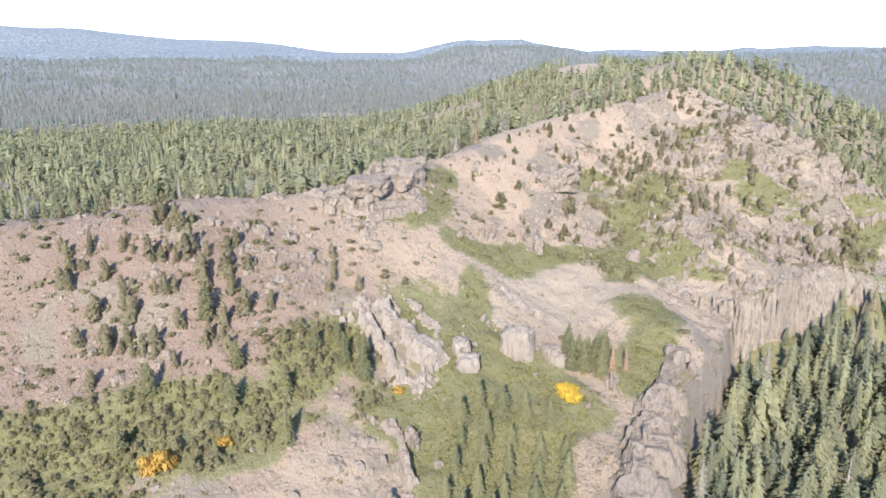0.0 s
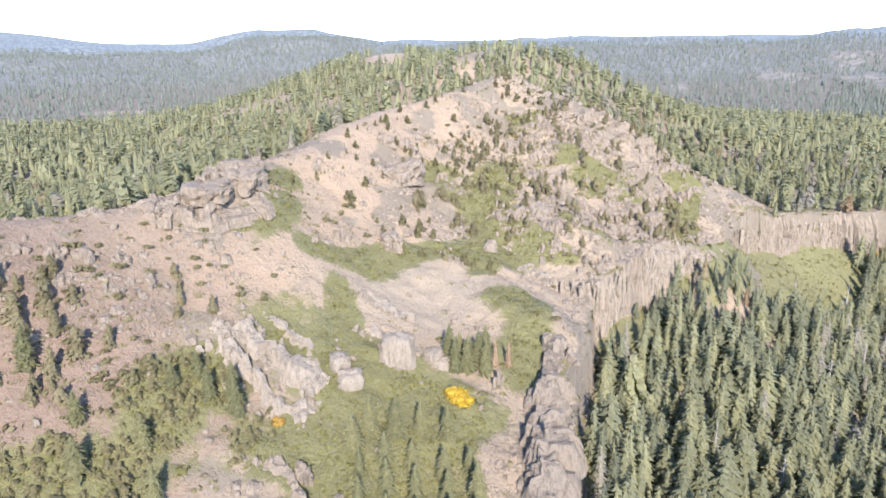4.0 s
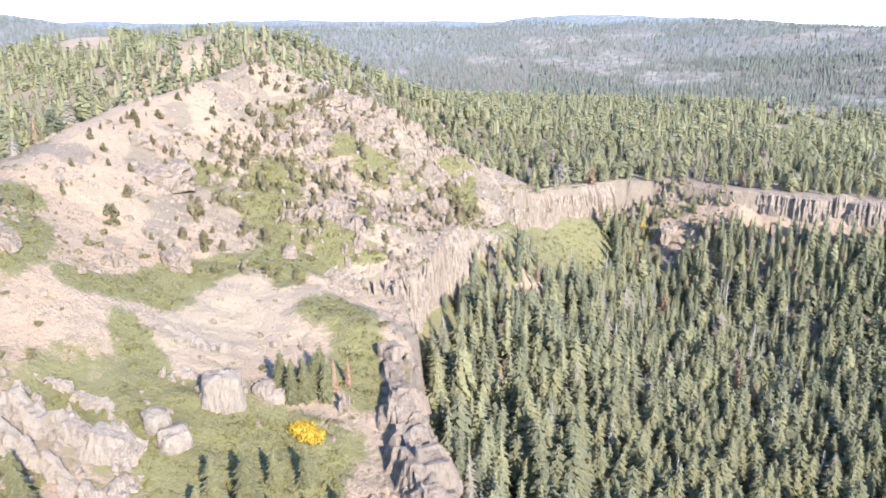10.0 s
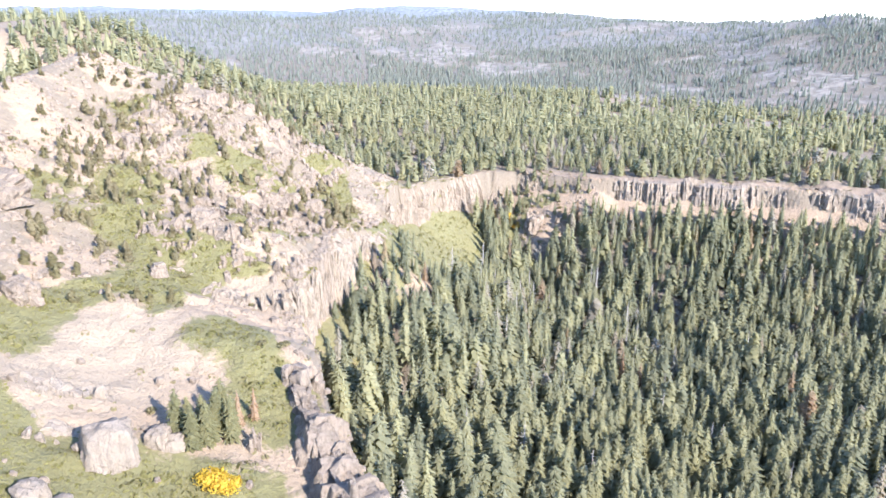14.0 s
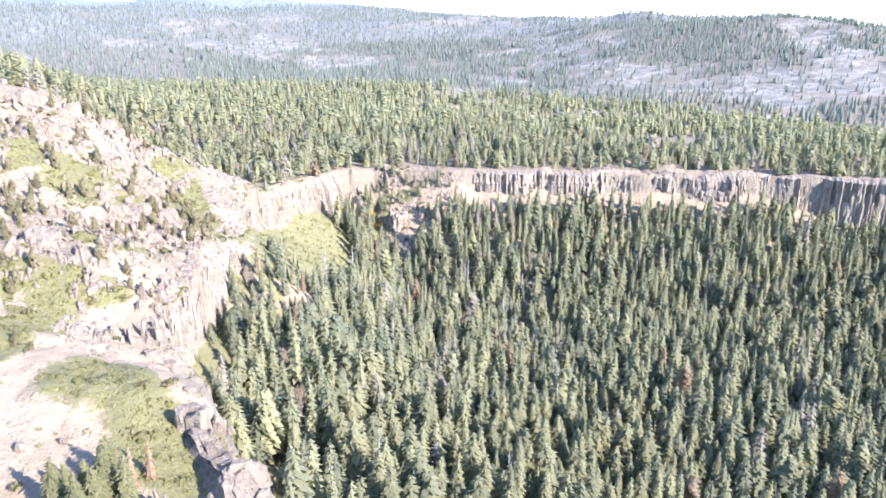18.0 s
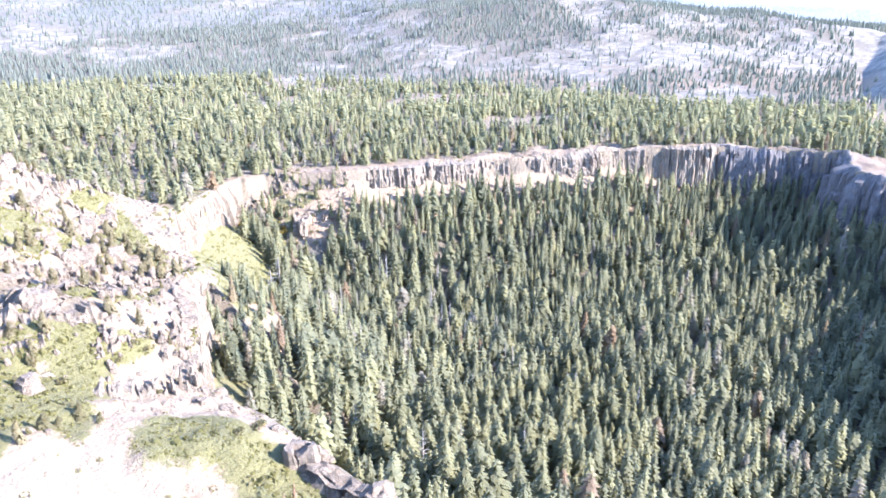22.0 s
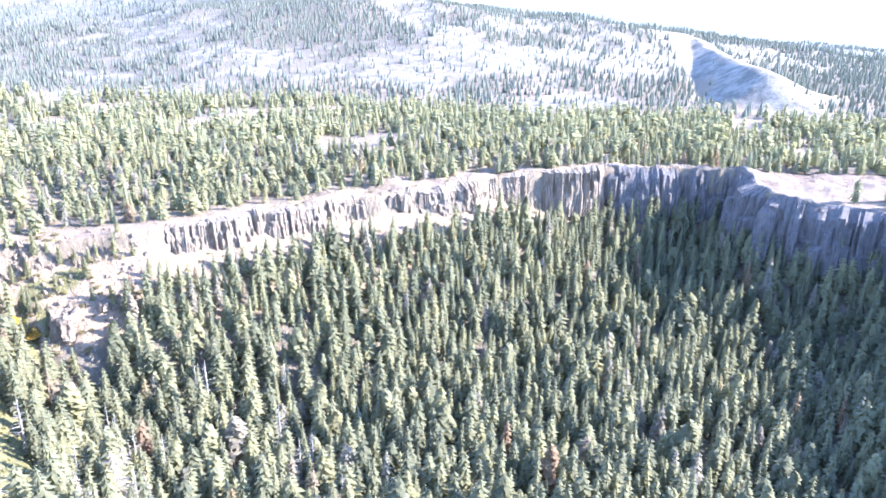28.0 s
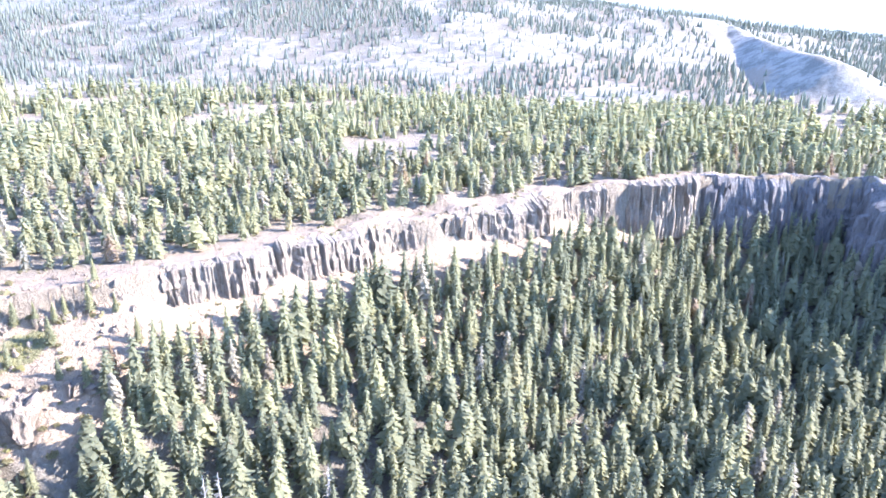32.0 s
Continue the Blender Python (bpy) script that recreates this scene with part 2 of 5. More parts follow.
def mesh_of(name, verts, faces, mat, smooth=False):
    me = bpy.data.meshes.new(name)
    verts = np.asarray(verts, np.float32)
    faces = np.asarray(faces, np.int32)
    n, k = faces.shape
    me.vertices.add(len(verts))
    me.vertices.foreach_set("co", verts.ravel())
    me.loops.add(n * k)
    me.loops.foreach_set("vertex_index", faces.ravel())
    me.polygons.add(n)
    me.polygons.foreach_set("loop_start", np.arange(n, dtype=np.int32) * k)
    me.polygons.foreach_set("loop_total", np.full(n, k, np.int32))
    me.polygons.foreach_set("use_smooth", np.full(n, smooth))
    me.update(calc_edges=True)
    if mat:
        me.materials.append(mat)
    return me
# ---- materials ----


def link(nt, a, b):
    nt.links.new(a, b)


def noise_node(nt, coord, scale, detail=6.0, rough=0.6):
    n = nt.nodes.new("ShaderNodeTexNoise")
    n.inputs["Scale"].default_value, n.inputs["Detail"].default_value, n.inputs["Roughness"].default_value = scale, detail, rough
    if coord is not None:
        link(nt, coord, n.inputs["Vector"])
    return n.outputs["Fac"]


def ramp_node(nt, fac, stops):
    r = nt.nodes.new("ShaderNodeValToRGB")
    el = r.color_ramp.elements
    while len(el) < len(stops):
        el.new(0.5)
    for e, (pos, col) in zip(el, stops):
        e.position, e.color = pos, (*col, 1)
    link(nt, fac, r.inputs["Fac"])
    return r.outputs["Color"]


def mix_node(nt, fac, a, b, mode="MIX"):
    m = nt.nodes.new("ShaderNodeMix")
    m.data_type, m.blend_type = "RGBA", mode
    for sock, v in ((m.inputs["Factor"], fac), (m.inputs["A"], a), (m.inputs["B"], b)):
        if isinstance(v, (int, float)):
            sock.default_value = v
        elif isinstance(v, tuple):
            sock.default_value = (*v, 1)
        else:
            link(nt, v, sock)
    return m.outputs["Result"]


def maths(nt, op, a, b=0.0, clamp=False):
    m = nt.nodes.new("ShaderNodeMath")
    m.operation, m.use_clamp = op, clamp
    for sock, v in zip(m.inputs, (a, b)):
        if isinstance(v, (int, float)):
            sock.default_value = v
        else:
            link(nt, v, sock)
    return m.outputs[0]


def attr(nt, name):
    a = nt.nodes.new("ShaderNodeAttribute")
    a.attribute_name = name
    return a.outputs["Fac"]


def bump(nt, p, fac, strength, distance):
    b = nt.nodes.new("ShaderNodeBump")
    b.inputs["Strength"].default_value, b.inputs["Distance"].default_value = strength, distance
    link(nt, fac, b.inputs["Height"])
    link(nt, b.outputs["Normal"], p.inputs["Normal"])


def coords(nt):
    return nt.nodes.new("ShaderNodeTexCoord").outputs["Object"]


def ground_look(nt, p):
    c = coords(nt)
    big, mid, fine = noise_node(nt, c, 0.03), noise_node(nt, c, 0.16, 8), noise_node(nt, c, 1.1, 8, 0.7)
    soil = mix_node(nt, mid, (0.228, 0.163, 0.106), (0.358, 0.268, 0.180))
    soil = mix_node(nt, maths(nt, "MULTIPLY", big, 0.6), soil, (0.322, 0.234, 0.154))
    pale = mix_node(nt, fine, (0.256, 0.199, 0.137), (0.298, 0.238, 0.167))
    soil = mix_node(nt, maths(nt, "MULTIPLY", attr(nt, "brown"), 0.85), soil, mix_node(nt, mid, (0.118, 0.080, 0.057), (0.232, 0.162, 0.117)))
    base = mix_node(nt, attr(nt, "pale"), soil, pale)
    pebbles = ramp_node(nt, noise_node(nt, c, 0.75, 5, 0.8), [(0.56, (0, 0, 0)), (0.66, (1, 1, 1))])
    base = mix_node(nt, maths(nt, "MULTIPLY", pebbles, 0.55), base, (0.114, 0.093, 0.066))
    # dark specks: brush, and small pebble shadows put into the colour
    brush_shadow_specks = ramp_node(nt, noise_node(nt, c, 1.7, 4, 0.7), [(0.57, (0, 0, 0)), (0.63, (1, 1, 1))])
    base = mix_node(nt, maths(nt, "MULTIPLY", brush_shadow_specks, maths(nt, "MULTIPLY", mid, 0.6)), base, (0.085, 0.068, 0.046))
    rock = mix_node(nt, fine, (0.118, 0.092, 0.064), (0.258, 0.208, 0.147))
    edge = maths(nt, "MULTIPLY", maths(nt, "SUBTRACT", mid, 0.5), 1.3)
    fine_edge = maths(nt, "MULTIPLY", maths(nt, "SUBTRACT", fine, 0.5), 0.8)

    def cover(name):
        v = maths(nt, "ADD", maths(nt, "ADD", attr(nt, name), edge), fine_edge)
        return maths(nt, "MULTIPLY", maths(nt, "SUBTRACT", v, 0.42), 5.0, True)

    base = mix_node(nt, cover("rock"), base, rock)
    scrub = mix_node(nt, fine, (0.102, 0.094, 0.037), (0.190, 0.173, 0.072))
    scrub = mix_node(nt, attr(nt, "lush"), scrub, mix_node(nt, fine, (0.124, 0.117, 0.046), (0.202, 0.188, 0.080)))
    base = mix_node(nt, cover("green"), base, scrub)
    needles = mix_node(nt, fine, (0.080, 0.068, 0.050), (0.235, 0.196, 0.144))
    base = mix_node(nt, attr(nt, "wood"), base, needles)
    streaks = ramp_node(nt, noise_node(nt, c, 0.055, 9, 0.75), [(0.42, (0, 0, 0)), (0.56, (1, 1, 1))])
    granite = mix_node(nt, streaks, (0.125, 0.112, 0.090), mix_node(nt, fine, (0.218, 0.192, 0.154), (0.290, 0.256, 0.208)))
    base = mix_node(nt, cover("granite"), base, granite)
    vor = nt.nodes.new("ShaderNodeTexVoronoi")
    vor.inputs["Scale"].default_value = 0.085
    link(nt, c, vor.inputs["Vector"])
    # tree crowns of the far country, greyed and blued in colour for haze
    hazed_crowns = ramp_node(nt, vor.outputs["Distance"], [(0.25, (0.095, 0.110, 0.112)), (0.75, (0.210, 0.226, 0.222))])
    base = mix_node(nt, attr(nt, "distant"), base, hazed_crowns)
    link(nt, base, p.inputs["Base Color"])
    p.inputs["Roughness"].default_value = 0.95
    bump(nt, p, maths(nt, "ADD", fine, maths(nt, "MULTIPLY", mid, 2.0)), 0.9, 1.1)


def rock_look(dark, light, stain):
    def look_of(nt, p):
        c = nt.nodes.new("ShaderNodeNewGeometry").outputs["Position"]
        stretch = nt.nodes.new("ShaderNodeMapping")
        stretch.inputs["Scale"].default_value = (1, 1, 0.22)
        link(nt, c, stretch.inputs["Vector"])
        streak = noise_node(nt, stretch.outputs[0], 0.75, 9, 0.72)
        fine = noise_node(nt, c, 2.4, 8, 0.7)
        info = nt.nodes.new("ShaderNodeObjectInfo").outputs["Random"]
        col = mix_node(nt, ramp_node(nt, streak, [(0.30, (0, 0, 0)), (0.53, (1, 1, 1))]), dark, light)
        thin = nt.nodes.new("ShaderNodeMapping")
        thin.inputs["Scale"].default_value = (1, 1, 0.12)
        link(nt, c, thin.inputs["Vector"])
        cracks = ramp_node(nt, noise_node(nt, thin.outputs[0], 1.5, 5, 0.6), [(0.29, (1, 1, 1)), (0.37, (0, 0, 0))])
        col = mix_node(nt, maths(nt, "MULTIPLY", cracks, 0.75), col, stain)
        col = mix_node(nt, maths(nt, "MULTIPLY", ramp_node(nt, fine, [(0.5, (0, 0, 0)), (0.7, (1, 1, 1))]), 0.4), col, stain)
        col = mix_node(nt, maths(nt, "MULTIPLY", info, 0.35), col, light)
        link(nt, col, p.inputs["Base Color"])
        p.inputs["Roughness"].default_value = 0.9
        bump(nt, p, maths(nt, "ADD", fine, streak), 1.0, 0.9)
    return look_of


def thin_leaves(nt, p, col):
    """Needles and leaves let part of the light through."""
    t = nt.nodes.new("ShaderNodeBsdfTranslucent")
    m = nt.nodes.new("ShaderNodeMixShader")
    m.inputs["Fac"].default_value = 0.5
    spot = noise_node(nt, nt.nodes.new("ShaderNodeNewGeometry").outputs["Position"], 4.2, 4, 0.75)
    col = mix_node(nt, 1.0, col, ramp_node(nt, spot, [(0.34, (0.72, 0.73, 0.76)), (0.5, (1.02, 1.02, 1.03)), (0.66, (1.28, 1.26, 1.24))]), "MULTIPLY")
    link(nt, mix_node(nt, 1.0, col, (1.30, 1.30, 1.0), "MULTIPLY"), t.inputs["Color"])
    link(nt, col, p.inputs["Base Color"])
    link(nt, p.outputs[0], m.inputs[1])
    link(nt, t.outputs[0], m.inputs[2])
    link(nt, m.outputs[0], nt.nodes["Material Output"].inputs["Surface"])
    p.inputs["Roughness"].default_value = 0.75
    p.inputs["Specular IOR Level"].default_value = 0.25


def leaf_look(dark, light, spread=0.5, own=True):
    def look_of(nt, p):
        c = coords(nt)
        isl = nt.nodes.new("ShaderNodeNewGeometry").outputs["Random Per Island"]
        rnd = nt.nodes.new("ShaderNodeObjectInfo").outputs["Random"] if own else attr(nt, "tint")
        f = maths(nt, "ADD", maths(nt, "MULTIPLY", isl, 1 - spread), maths(nt, "MULTIPLY", rnd, spread))
        col = mix_node(nt, f, dark, light)
        thin_leaves(nt, p, mix_node(nt, noise_node(nt, c, 1.8), col, mix_node(nt, 0.5, col, light)))
    return look_of


def bark_look(a, b):
    def look_of(nt, p):
        f = noise_node(nt, coords(nt), 3.0)
        link(nt, mix_node(nt, f, a, b), p.inputs["Base Color"])
        p.inputs["Roughness"].default_value = 0.9
        bump(nt, p, f, 0.6, 0.1)
    return look_of


def forest_look(nt, p):
    """Needles of joined trees: the tint runs from dark fir over pale pine to dead rust and grey."""
    isl = nt.nodes.new("ShaderNodeNewGeometry").outputs["Random Per Island"]
    tint = attr(nt, "tint")
    tree = ramp_node(nt, tint, [(0.0, (0.128, 0.139, 0.092)), (0.45, (0.223, 0.226, 0.140)), (0.95, (0.300, 0.292, 0.168)), (0.965, (0.26, 0.175, 0.115)), (0.982, (0.30, 0.272, 0.228))])
    thin_leaves(nt, p, mix_node(nt, maths(nt, "MULTIPLY", isl, 0.34), tree, (0.300, 0.290, 0.174)))



GROUND = shade("hill_ground", ground_look)
ROCK = shade("volcanic_rock", rock_look((0.098, 0.074, 0.053), (0.285, 0.226, 0.167), (0.077, 0.059, 0.042)))
PALE_ROCK = shade("pale_tuff", rock_look((0.127, 0.101, 0.075), (0.328, 0.269, 0.204), (0.086, 0.068, 0.050)))
COLUMN = shade("basalt_column", rock_look((0.070, 0.056, 0.042), (0.306, 0.248, 0.184), (0.057, 0.045, 0.034)))
CLIFF_PALE = shade("pale_cliff", rock_look((0.098, 0.077, 0.055), (0.272, 0.217, 0.159), (0.081, 0.062, 0.045)))
FIN_ROCK = shade("tan_rock", rock_look((0.094, 0.072, 0.052), (0.267, 0.212, 0.157), (0.070, 0.054, 0.040)))
# darker rock for the end wall: its shade is put into the colour
SHADED_ROCK = shade("shaded_wall_rock", rock_look((0.050, 0.046, 0.046), (0.165, 0.150, 0.142), (0.045, 0.040, 0.038)))
RIM_ROCK = shade("cream_columns", rock_look((0.085, 0.068, 0.051), (0.270, 0.218, 0.162), (0.062, 0.050, 0.038)))
FOREST = shade("forest_needles", forest_look)
# needles of the far trees, with the blue distance haze put into the colour
HAZED_WOOD = shade("hazed_needles", leaf_look((0.108, 0.126, 0.110), (0.245, 0.258, 0.212), 0.6, False))
BROWN_ROCK = shade("brown_rock", rock_look((0.100, 0.077, 0.056), (0.280, 0.220, 0.160), (0.076, 0.058, 0.043)))
FIR = shade("fir_needles", leaf_look((0.128, 0.140, 0.090), (0.330, 0.314, 0.180), 0.6))
PINE = shade("pine_needles", leaf_look((0.121, 0.108, 0.062), (0.270, 0.233, 0.138), 0.5))
BENCH = shade("olive_needles", leaf_look((0.112, 0.118, 0.062), (0.275, 0.258, 0.136), 0.5))
SHRUB = shade("shrub_leaves", leaf_look((0.110, 0.102, 0.054), (0.245, 0.215, 0.115), 0.5))
SCRUB = shade("scrub_leaves", leaf_look((0.094, 0.091, 0.031), (0.208, 0.192, 0.074), 0.35, False))
GOLD = shade("golden_aspen_leaves", leaf_look((0.43, 0.29, 0.030), (0.60, 0.44, 0.070), 0.2))
RUST = shade("rusty_needles", leaf_look((0.221, 0.136, 0.076), (0.357, 0.264, 0.178), 0.4))
OCHRE = shade("ochre_leaves", leaf_look((0.340, 0.204, 0.043), (0.476, 0.323, 0.085), 0.3))
BARK = shade("bark", bark_look((0.10, 0.075, 0.055), (0.24, 0.19, 0.15)))
GREYWOOD = shade("bleached_wood", bark_look((0.20, 0.182, 0.160), (0.36, 0.335, 0.300)))


def part(name, me, parent, label=""):
    ob = new(name, me)
    ob.parent = parent
    if label:
        tagged(ob, label)
    return ob


# ---- ground ----
def blob(x, y, cx, cy, rx, ry, turn=0.0):
    c, s = math.cos(radians(turn)), math.sin(radians(turn))
    u, v = (x - cx) * c + (y - cy) * s, -(x - cx) * s + (y - cy) * c
    return np.clip(1.6 - np.hypot(u / rx, v / ry), 0, 1)


STRIP = [(-87, 177, 0), (-77, 186, 0), (-68, 202, 0), (-53, 215, 0), (-35, 227, 0), (-24, 238, 0)]


# patches of scrub: centre, half lengths, turn
BENCH_SCRUB = [(-44, 138, 40, 17, -8), (-24, 194, 11, 9, 20), (-44, 218, 9, 12, 30), (-19, 234, 8, 4, -10), (-31, 240, 8, 5, 0), (-20, 190, 9, 9, 20), (-46, 236, 8, 6, 0), (-18, 256, 15, 6, -30), (-16, 300, 9, 9, 0), (24, 336, 8, 5, -30), (-84, 117, 11, 9, 0), (-97, 74, 32, 12, 38), (-87, 106, 10, 13, 0)]
SLOPE_SCRUB = [(-116, 50, 24, 12, 20), (-14, 172, 10, 14, 0), (-114, 206, 6, 9, 20), (-103, 181, 7, 17, 12), (-106, 166, 5, 6, 0), (-40, 110, 30, 16, 0), (-68, 160, 5, 14, 35), (20, 330, 9, 6, -30), (-4, 262, 12, 5, 10), (150, 372, 6, 4, -30), (131, 368, 8, 9, 0), (141, 378, 5, 4, 0), (78, 328, 56, 26, 67)]


def green_cover(x, y):
    d, _, _ = near_line(x, y, STRIP)
    g = np.clip(1.55 - d / (8 + 4 * vnoise(x, y, 17, 44)), 0, 1)
    for b in BENCH_SCRUB + SLOPE_SCRUB:
        g = np.maximum(g, blob(x, y, *b))
    for b in ((-8, 131, 8, 10, 0), (-58, 90, 13, 8, 10), (-5, 197, 5, 11, 0)):
        g = g * (1 - blob(x, y, *b))
    ins = inside_basin(x, y)
    g = np.maximum(g, np.where(ins & (x > 20) & (x < 112) & (y > 262), np.clip(1.5 - near_line(x, y, [(40, 328, 0), (62, 352, 0), (95, 376, 0), (112, 388, 0)])[0] / 62, 0, 1), 0))
    g = np.maximum(g, np.where(ins & (x < 40), 0.75, 0))
    hillside = (x > -85) & (x < 30) & (y > 235) & (y < 360) & ~ins
    g = np.maximum(g, np.where(hillside, np.clip(fbm(x, y, 26, 41) * 2.4 - 0.05, 0, 1), 0))
    return g


def granite_cover(x, y):
    r, az = np.hypot(x, y), np.degrees(np.arctan2(x, y))
    zone = step(az, 10, 34) * (1 - step(az, 82, 88)) * step(r, 560, 720) * (1 - step(r, 1150, 1400))
    g = zone * np.clip(fbm(x, y, 120, 51) * 1.3 + 1.5 * fbm(x, y, 36, 53) + 0.02 + 0.14 * step(az, 45, 60), 0, 1)
    for b in ((324, 1660, 150, 55, 79), (405, 1390, 150, 60, 74), (436, 1137, 100, 60, 69), (156, 1452, 90, 38, 84), (764, 970, 150, 70, 52), (654, 732, 90, 60, 48), (498, 676, 36, 24, 54), (303, 787, 24, 20, 70), (-19, 1258, 60, 22, 90), (385, 1081, 70, 34, 70),
              (700, 570, 90, 42, -35), (790, 440, 150, 55, -50), (900, 290, 80, 40, -60), (770, 1000, 80, 50, -30), (620, 330, 60, 24, -40), (730, 160, 60, 30, -60), (900, 190, 130, 14, 16)):
        g = np.maximum(g, np.clip(0.7 * blob(x, y, *b) + 1.3 * fbm(x, y, 30, 54) * (blob(x, y, *b) > 0), 0, 1))
    g = np.maximum(g, np.clip(1.4 - near_line(x, y, SCAR)[0] / np.where(near_line(x, y, SCAR)[2] > 0, 36, 14), 0, 1) + 0.35 * fbm(x, y, 40, 57) * (near_line(x, y, SCAR)[0] < 90))
    ridge = step(az, 2, 10) * (1 - step(az, 45, 55)) * step(r, 1100, 1300) * (1 - step(r, 1950, 2150))
    g = np.maximum(g, ridge * np.clip(1.5 * fbm(x, y, 150, 58) + 1.0 * fbm(x, y, 45, 59) - 0.02, 0, 1))
    g = np.maximum(g, 0.8 * step(r, 800, 1100) * np.clip(fbm(x, y, 210, 52) * 2 - 0.95, 0, 1))
    return g


def meadow_cover(x, y):
    g = np.maximum(blob(x, y, 396, 106, 36, 26, -60), blob(x, y, 460, 505, 60, 20, -30))
    g = np.maximum(g, blob(x, y, 385, 520, 26, 16, -20))
    d, _, _ = near_line(x, y, RIM)
    g = np.maximum(g, np.where((x > 150) & ~inside_basin(x, y), np.clip(1.7 - d / np.where(x > 330, 7, 9), 0, 1), 0))
    g = np.maximum(g, np.maximum(blob(x, y, -330, 790, 22, 60, 20), blob(x, y, -150, 560, 9, 26, 40)))
    for b in ((-520, 900, 70, 22, 20), (-300, 1150, 80, 22, -10), (-700, 760, 50, 16, 30), (-430, 620, 34, 14, 25), (-230, 430, 26, 10, 40), (-560, 1300, 120, 26, 10)):
        g = np.maximum(g, blob(x, y, *b))
    return np.clip(g + 0.55 * fbm(x, y, 24, 55) * (g > 0), 0, 1)


def hill_bare(x, y):
    """1 on the bare hill and the benches in front of it, 0 where the forest begins."""
    d, _, side = near_line(x, y, CREST)
    ds, _, sside = near_line(x, y, SPUR)
    bare = ((side > 0) & (y < 400)) | (d < 9)
    bare &= ~((sside < 0) & (x > -90) & (ds > 7) & (y > 340))
    bare &= ~((x > 62) & (y > 352) & ~inside_basin(x, y))
    return bare & ~inside_basin(x, y) & (x < 140) & (y > -60)


gx, gy = axis(-200, 430, 1.5, 4400, (640, 1160, 13)), axis(50, 430, 1.5, 4300, (450, 700, 9))
XX, YY = np.meshgrid(gx, gy)
ZZ = height(XX, YY)
nx, ny = len(gx), len(gy)
idx = np.arange(nx * ny).reshape(ny, nx)
quads = np.stack([idx[:-1, :-1], idx[:-1, 1:], idx[1:, 1:], idx[1:, :-1]], -1).reshape(-1, 4)
ground_mesh = mesh_of("ground", np.stack([XX, YY, ZZ], -1).reshape(-1, 3), quads, GROUND, True)


def set_attr(me, name, values):
    a = me.attributes.new(name, "FLOAT", "POINT")
    a.data.foreach_set("value", np.asarray(values, np.float32).ravel())


sx, sy = np.gradient(ZZ, gx, axis=1), np.gradient(ZZ, gy, axis=0)
slope = np.hypot(sx, sy)
bare = hill_bare(XX, YY)
inside = inside_basin(XX, YY)
RR = np.hypot(XX, YY)
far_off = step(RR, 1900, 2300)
granite = granite_cover(XX, YY)
meadow = meadow_cover(XX, YY)
set_attr(ground_mesh, "green", green_cover(XX, YY) * (1 - step(slope, 1.0, 1.5)))
set_attr(ground_mesh, "granite", granite)
set_attr(ground_mesh, "lush", np.where(inside & (XX > 15) & (XX < 135) & (YY > 250), 1.0, 0))
BROWN = blob(XX, YY, -135, 85, 62, 46, 30)
BOWL = blob(XX, YY, -52, 185, 30, 22, 30)
set_attr(ground_mesh, "rock", (1 - np.maximum(BROWN, BOWL)) * np.clip((slope - 0.75) * 1.6, 0, 1) + np.where(bare, (1 - BOWL) * np.clip(fbm(XX, YY, 16, 61) * 1.9 + 0.05 + 0.45 * step(YY, 225, 250) * step(XX, -60, -25), 0, 0.9), 0))
set_attr(ground_mesh, "pale", np.maximum.reduce([blob(XX, YY, -52, 185, 26, 20, 30), blob(XX, YY, -55, 275, 22, 14, -30), 0.25 * meadow, np.where(bare & (XX > -70), 0.5, 0)]))
wood = np.where(bare, 0, np.maximum(1 - np.clip(meadow * 1.3, 0, 1), 0.5 * blob(XX, YY, 396, 106, 36, 26, -60)))
talus = inside & (ZZ > 24)
open_wood = np.where(inside | (RR > 860), 1.0, 0.4 + 0.5 * np.clip(fbm(XX, YY, 45, 63) + 0.2, 0, 1))
set_attr(ground_mesh, "wood", np.where(talus, np.where((XX < 125) & (XX > 60) & (green_cover(XX, YY) < 0.4), 0.7, 0.1), wood * open_wood * np.where(inside & (XX > 20) & (YY > 262), 1 - np.clip(1.6 * green_cover(XX, YY), 0, 1), 1)))
set_attr(ground_mesh, "brown", np.maximum.reduce([BROWN, blob(XX, YY, 404, 112, 60, 40, -60), np.where((XX > 150) & ~inside, 0.55 * meadow, 0)]))
# where the ground takes the far crowns with the coloured-in haze
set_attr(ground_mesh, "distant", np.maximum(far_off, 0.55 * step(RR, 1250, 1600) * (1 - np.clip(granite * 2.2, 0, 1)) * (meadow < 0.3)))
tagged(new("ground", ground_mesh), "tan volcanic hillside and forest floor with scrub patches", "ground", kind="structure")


def ground_z(x, y):
    return height(np.asarray(x, float), np.asarray(y, float))


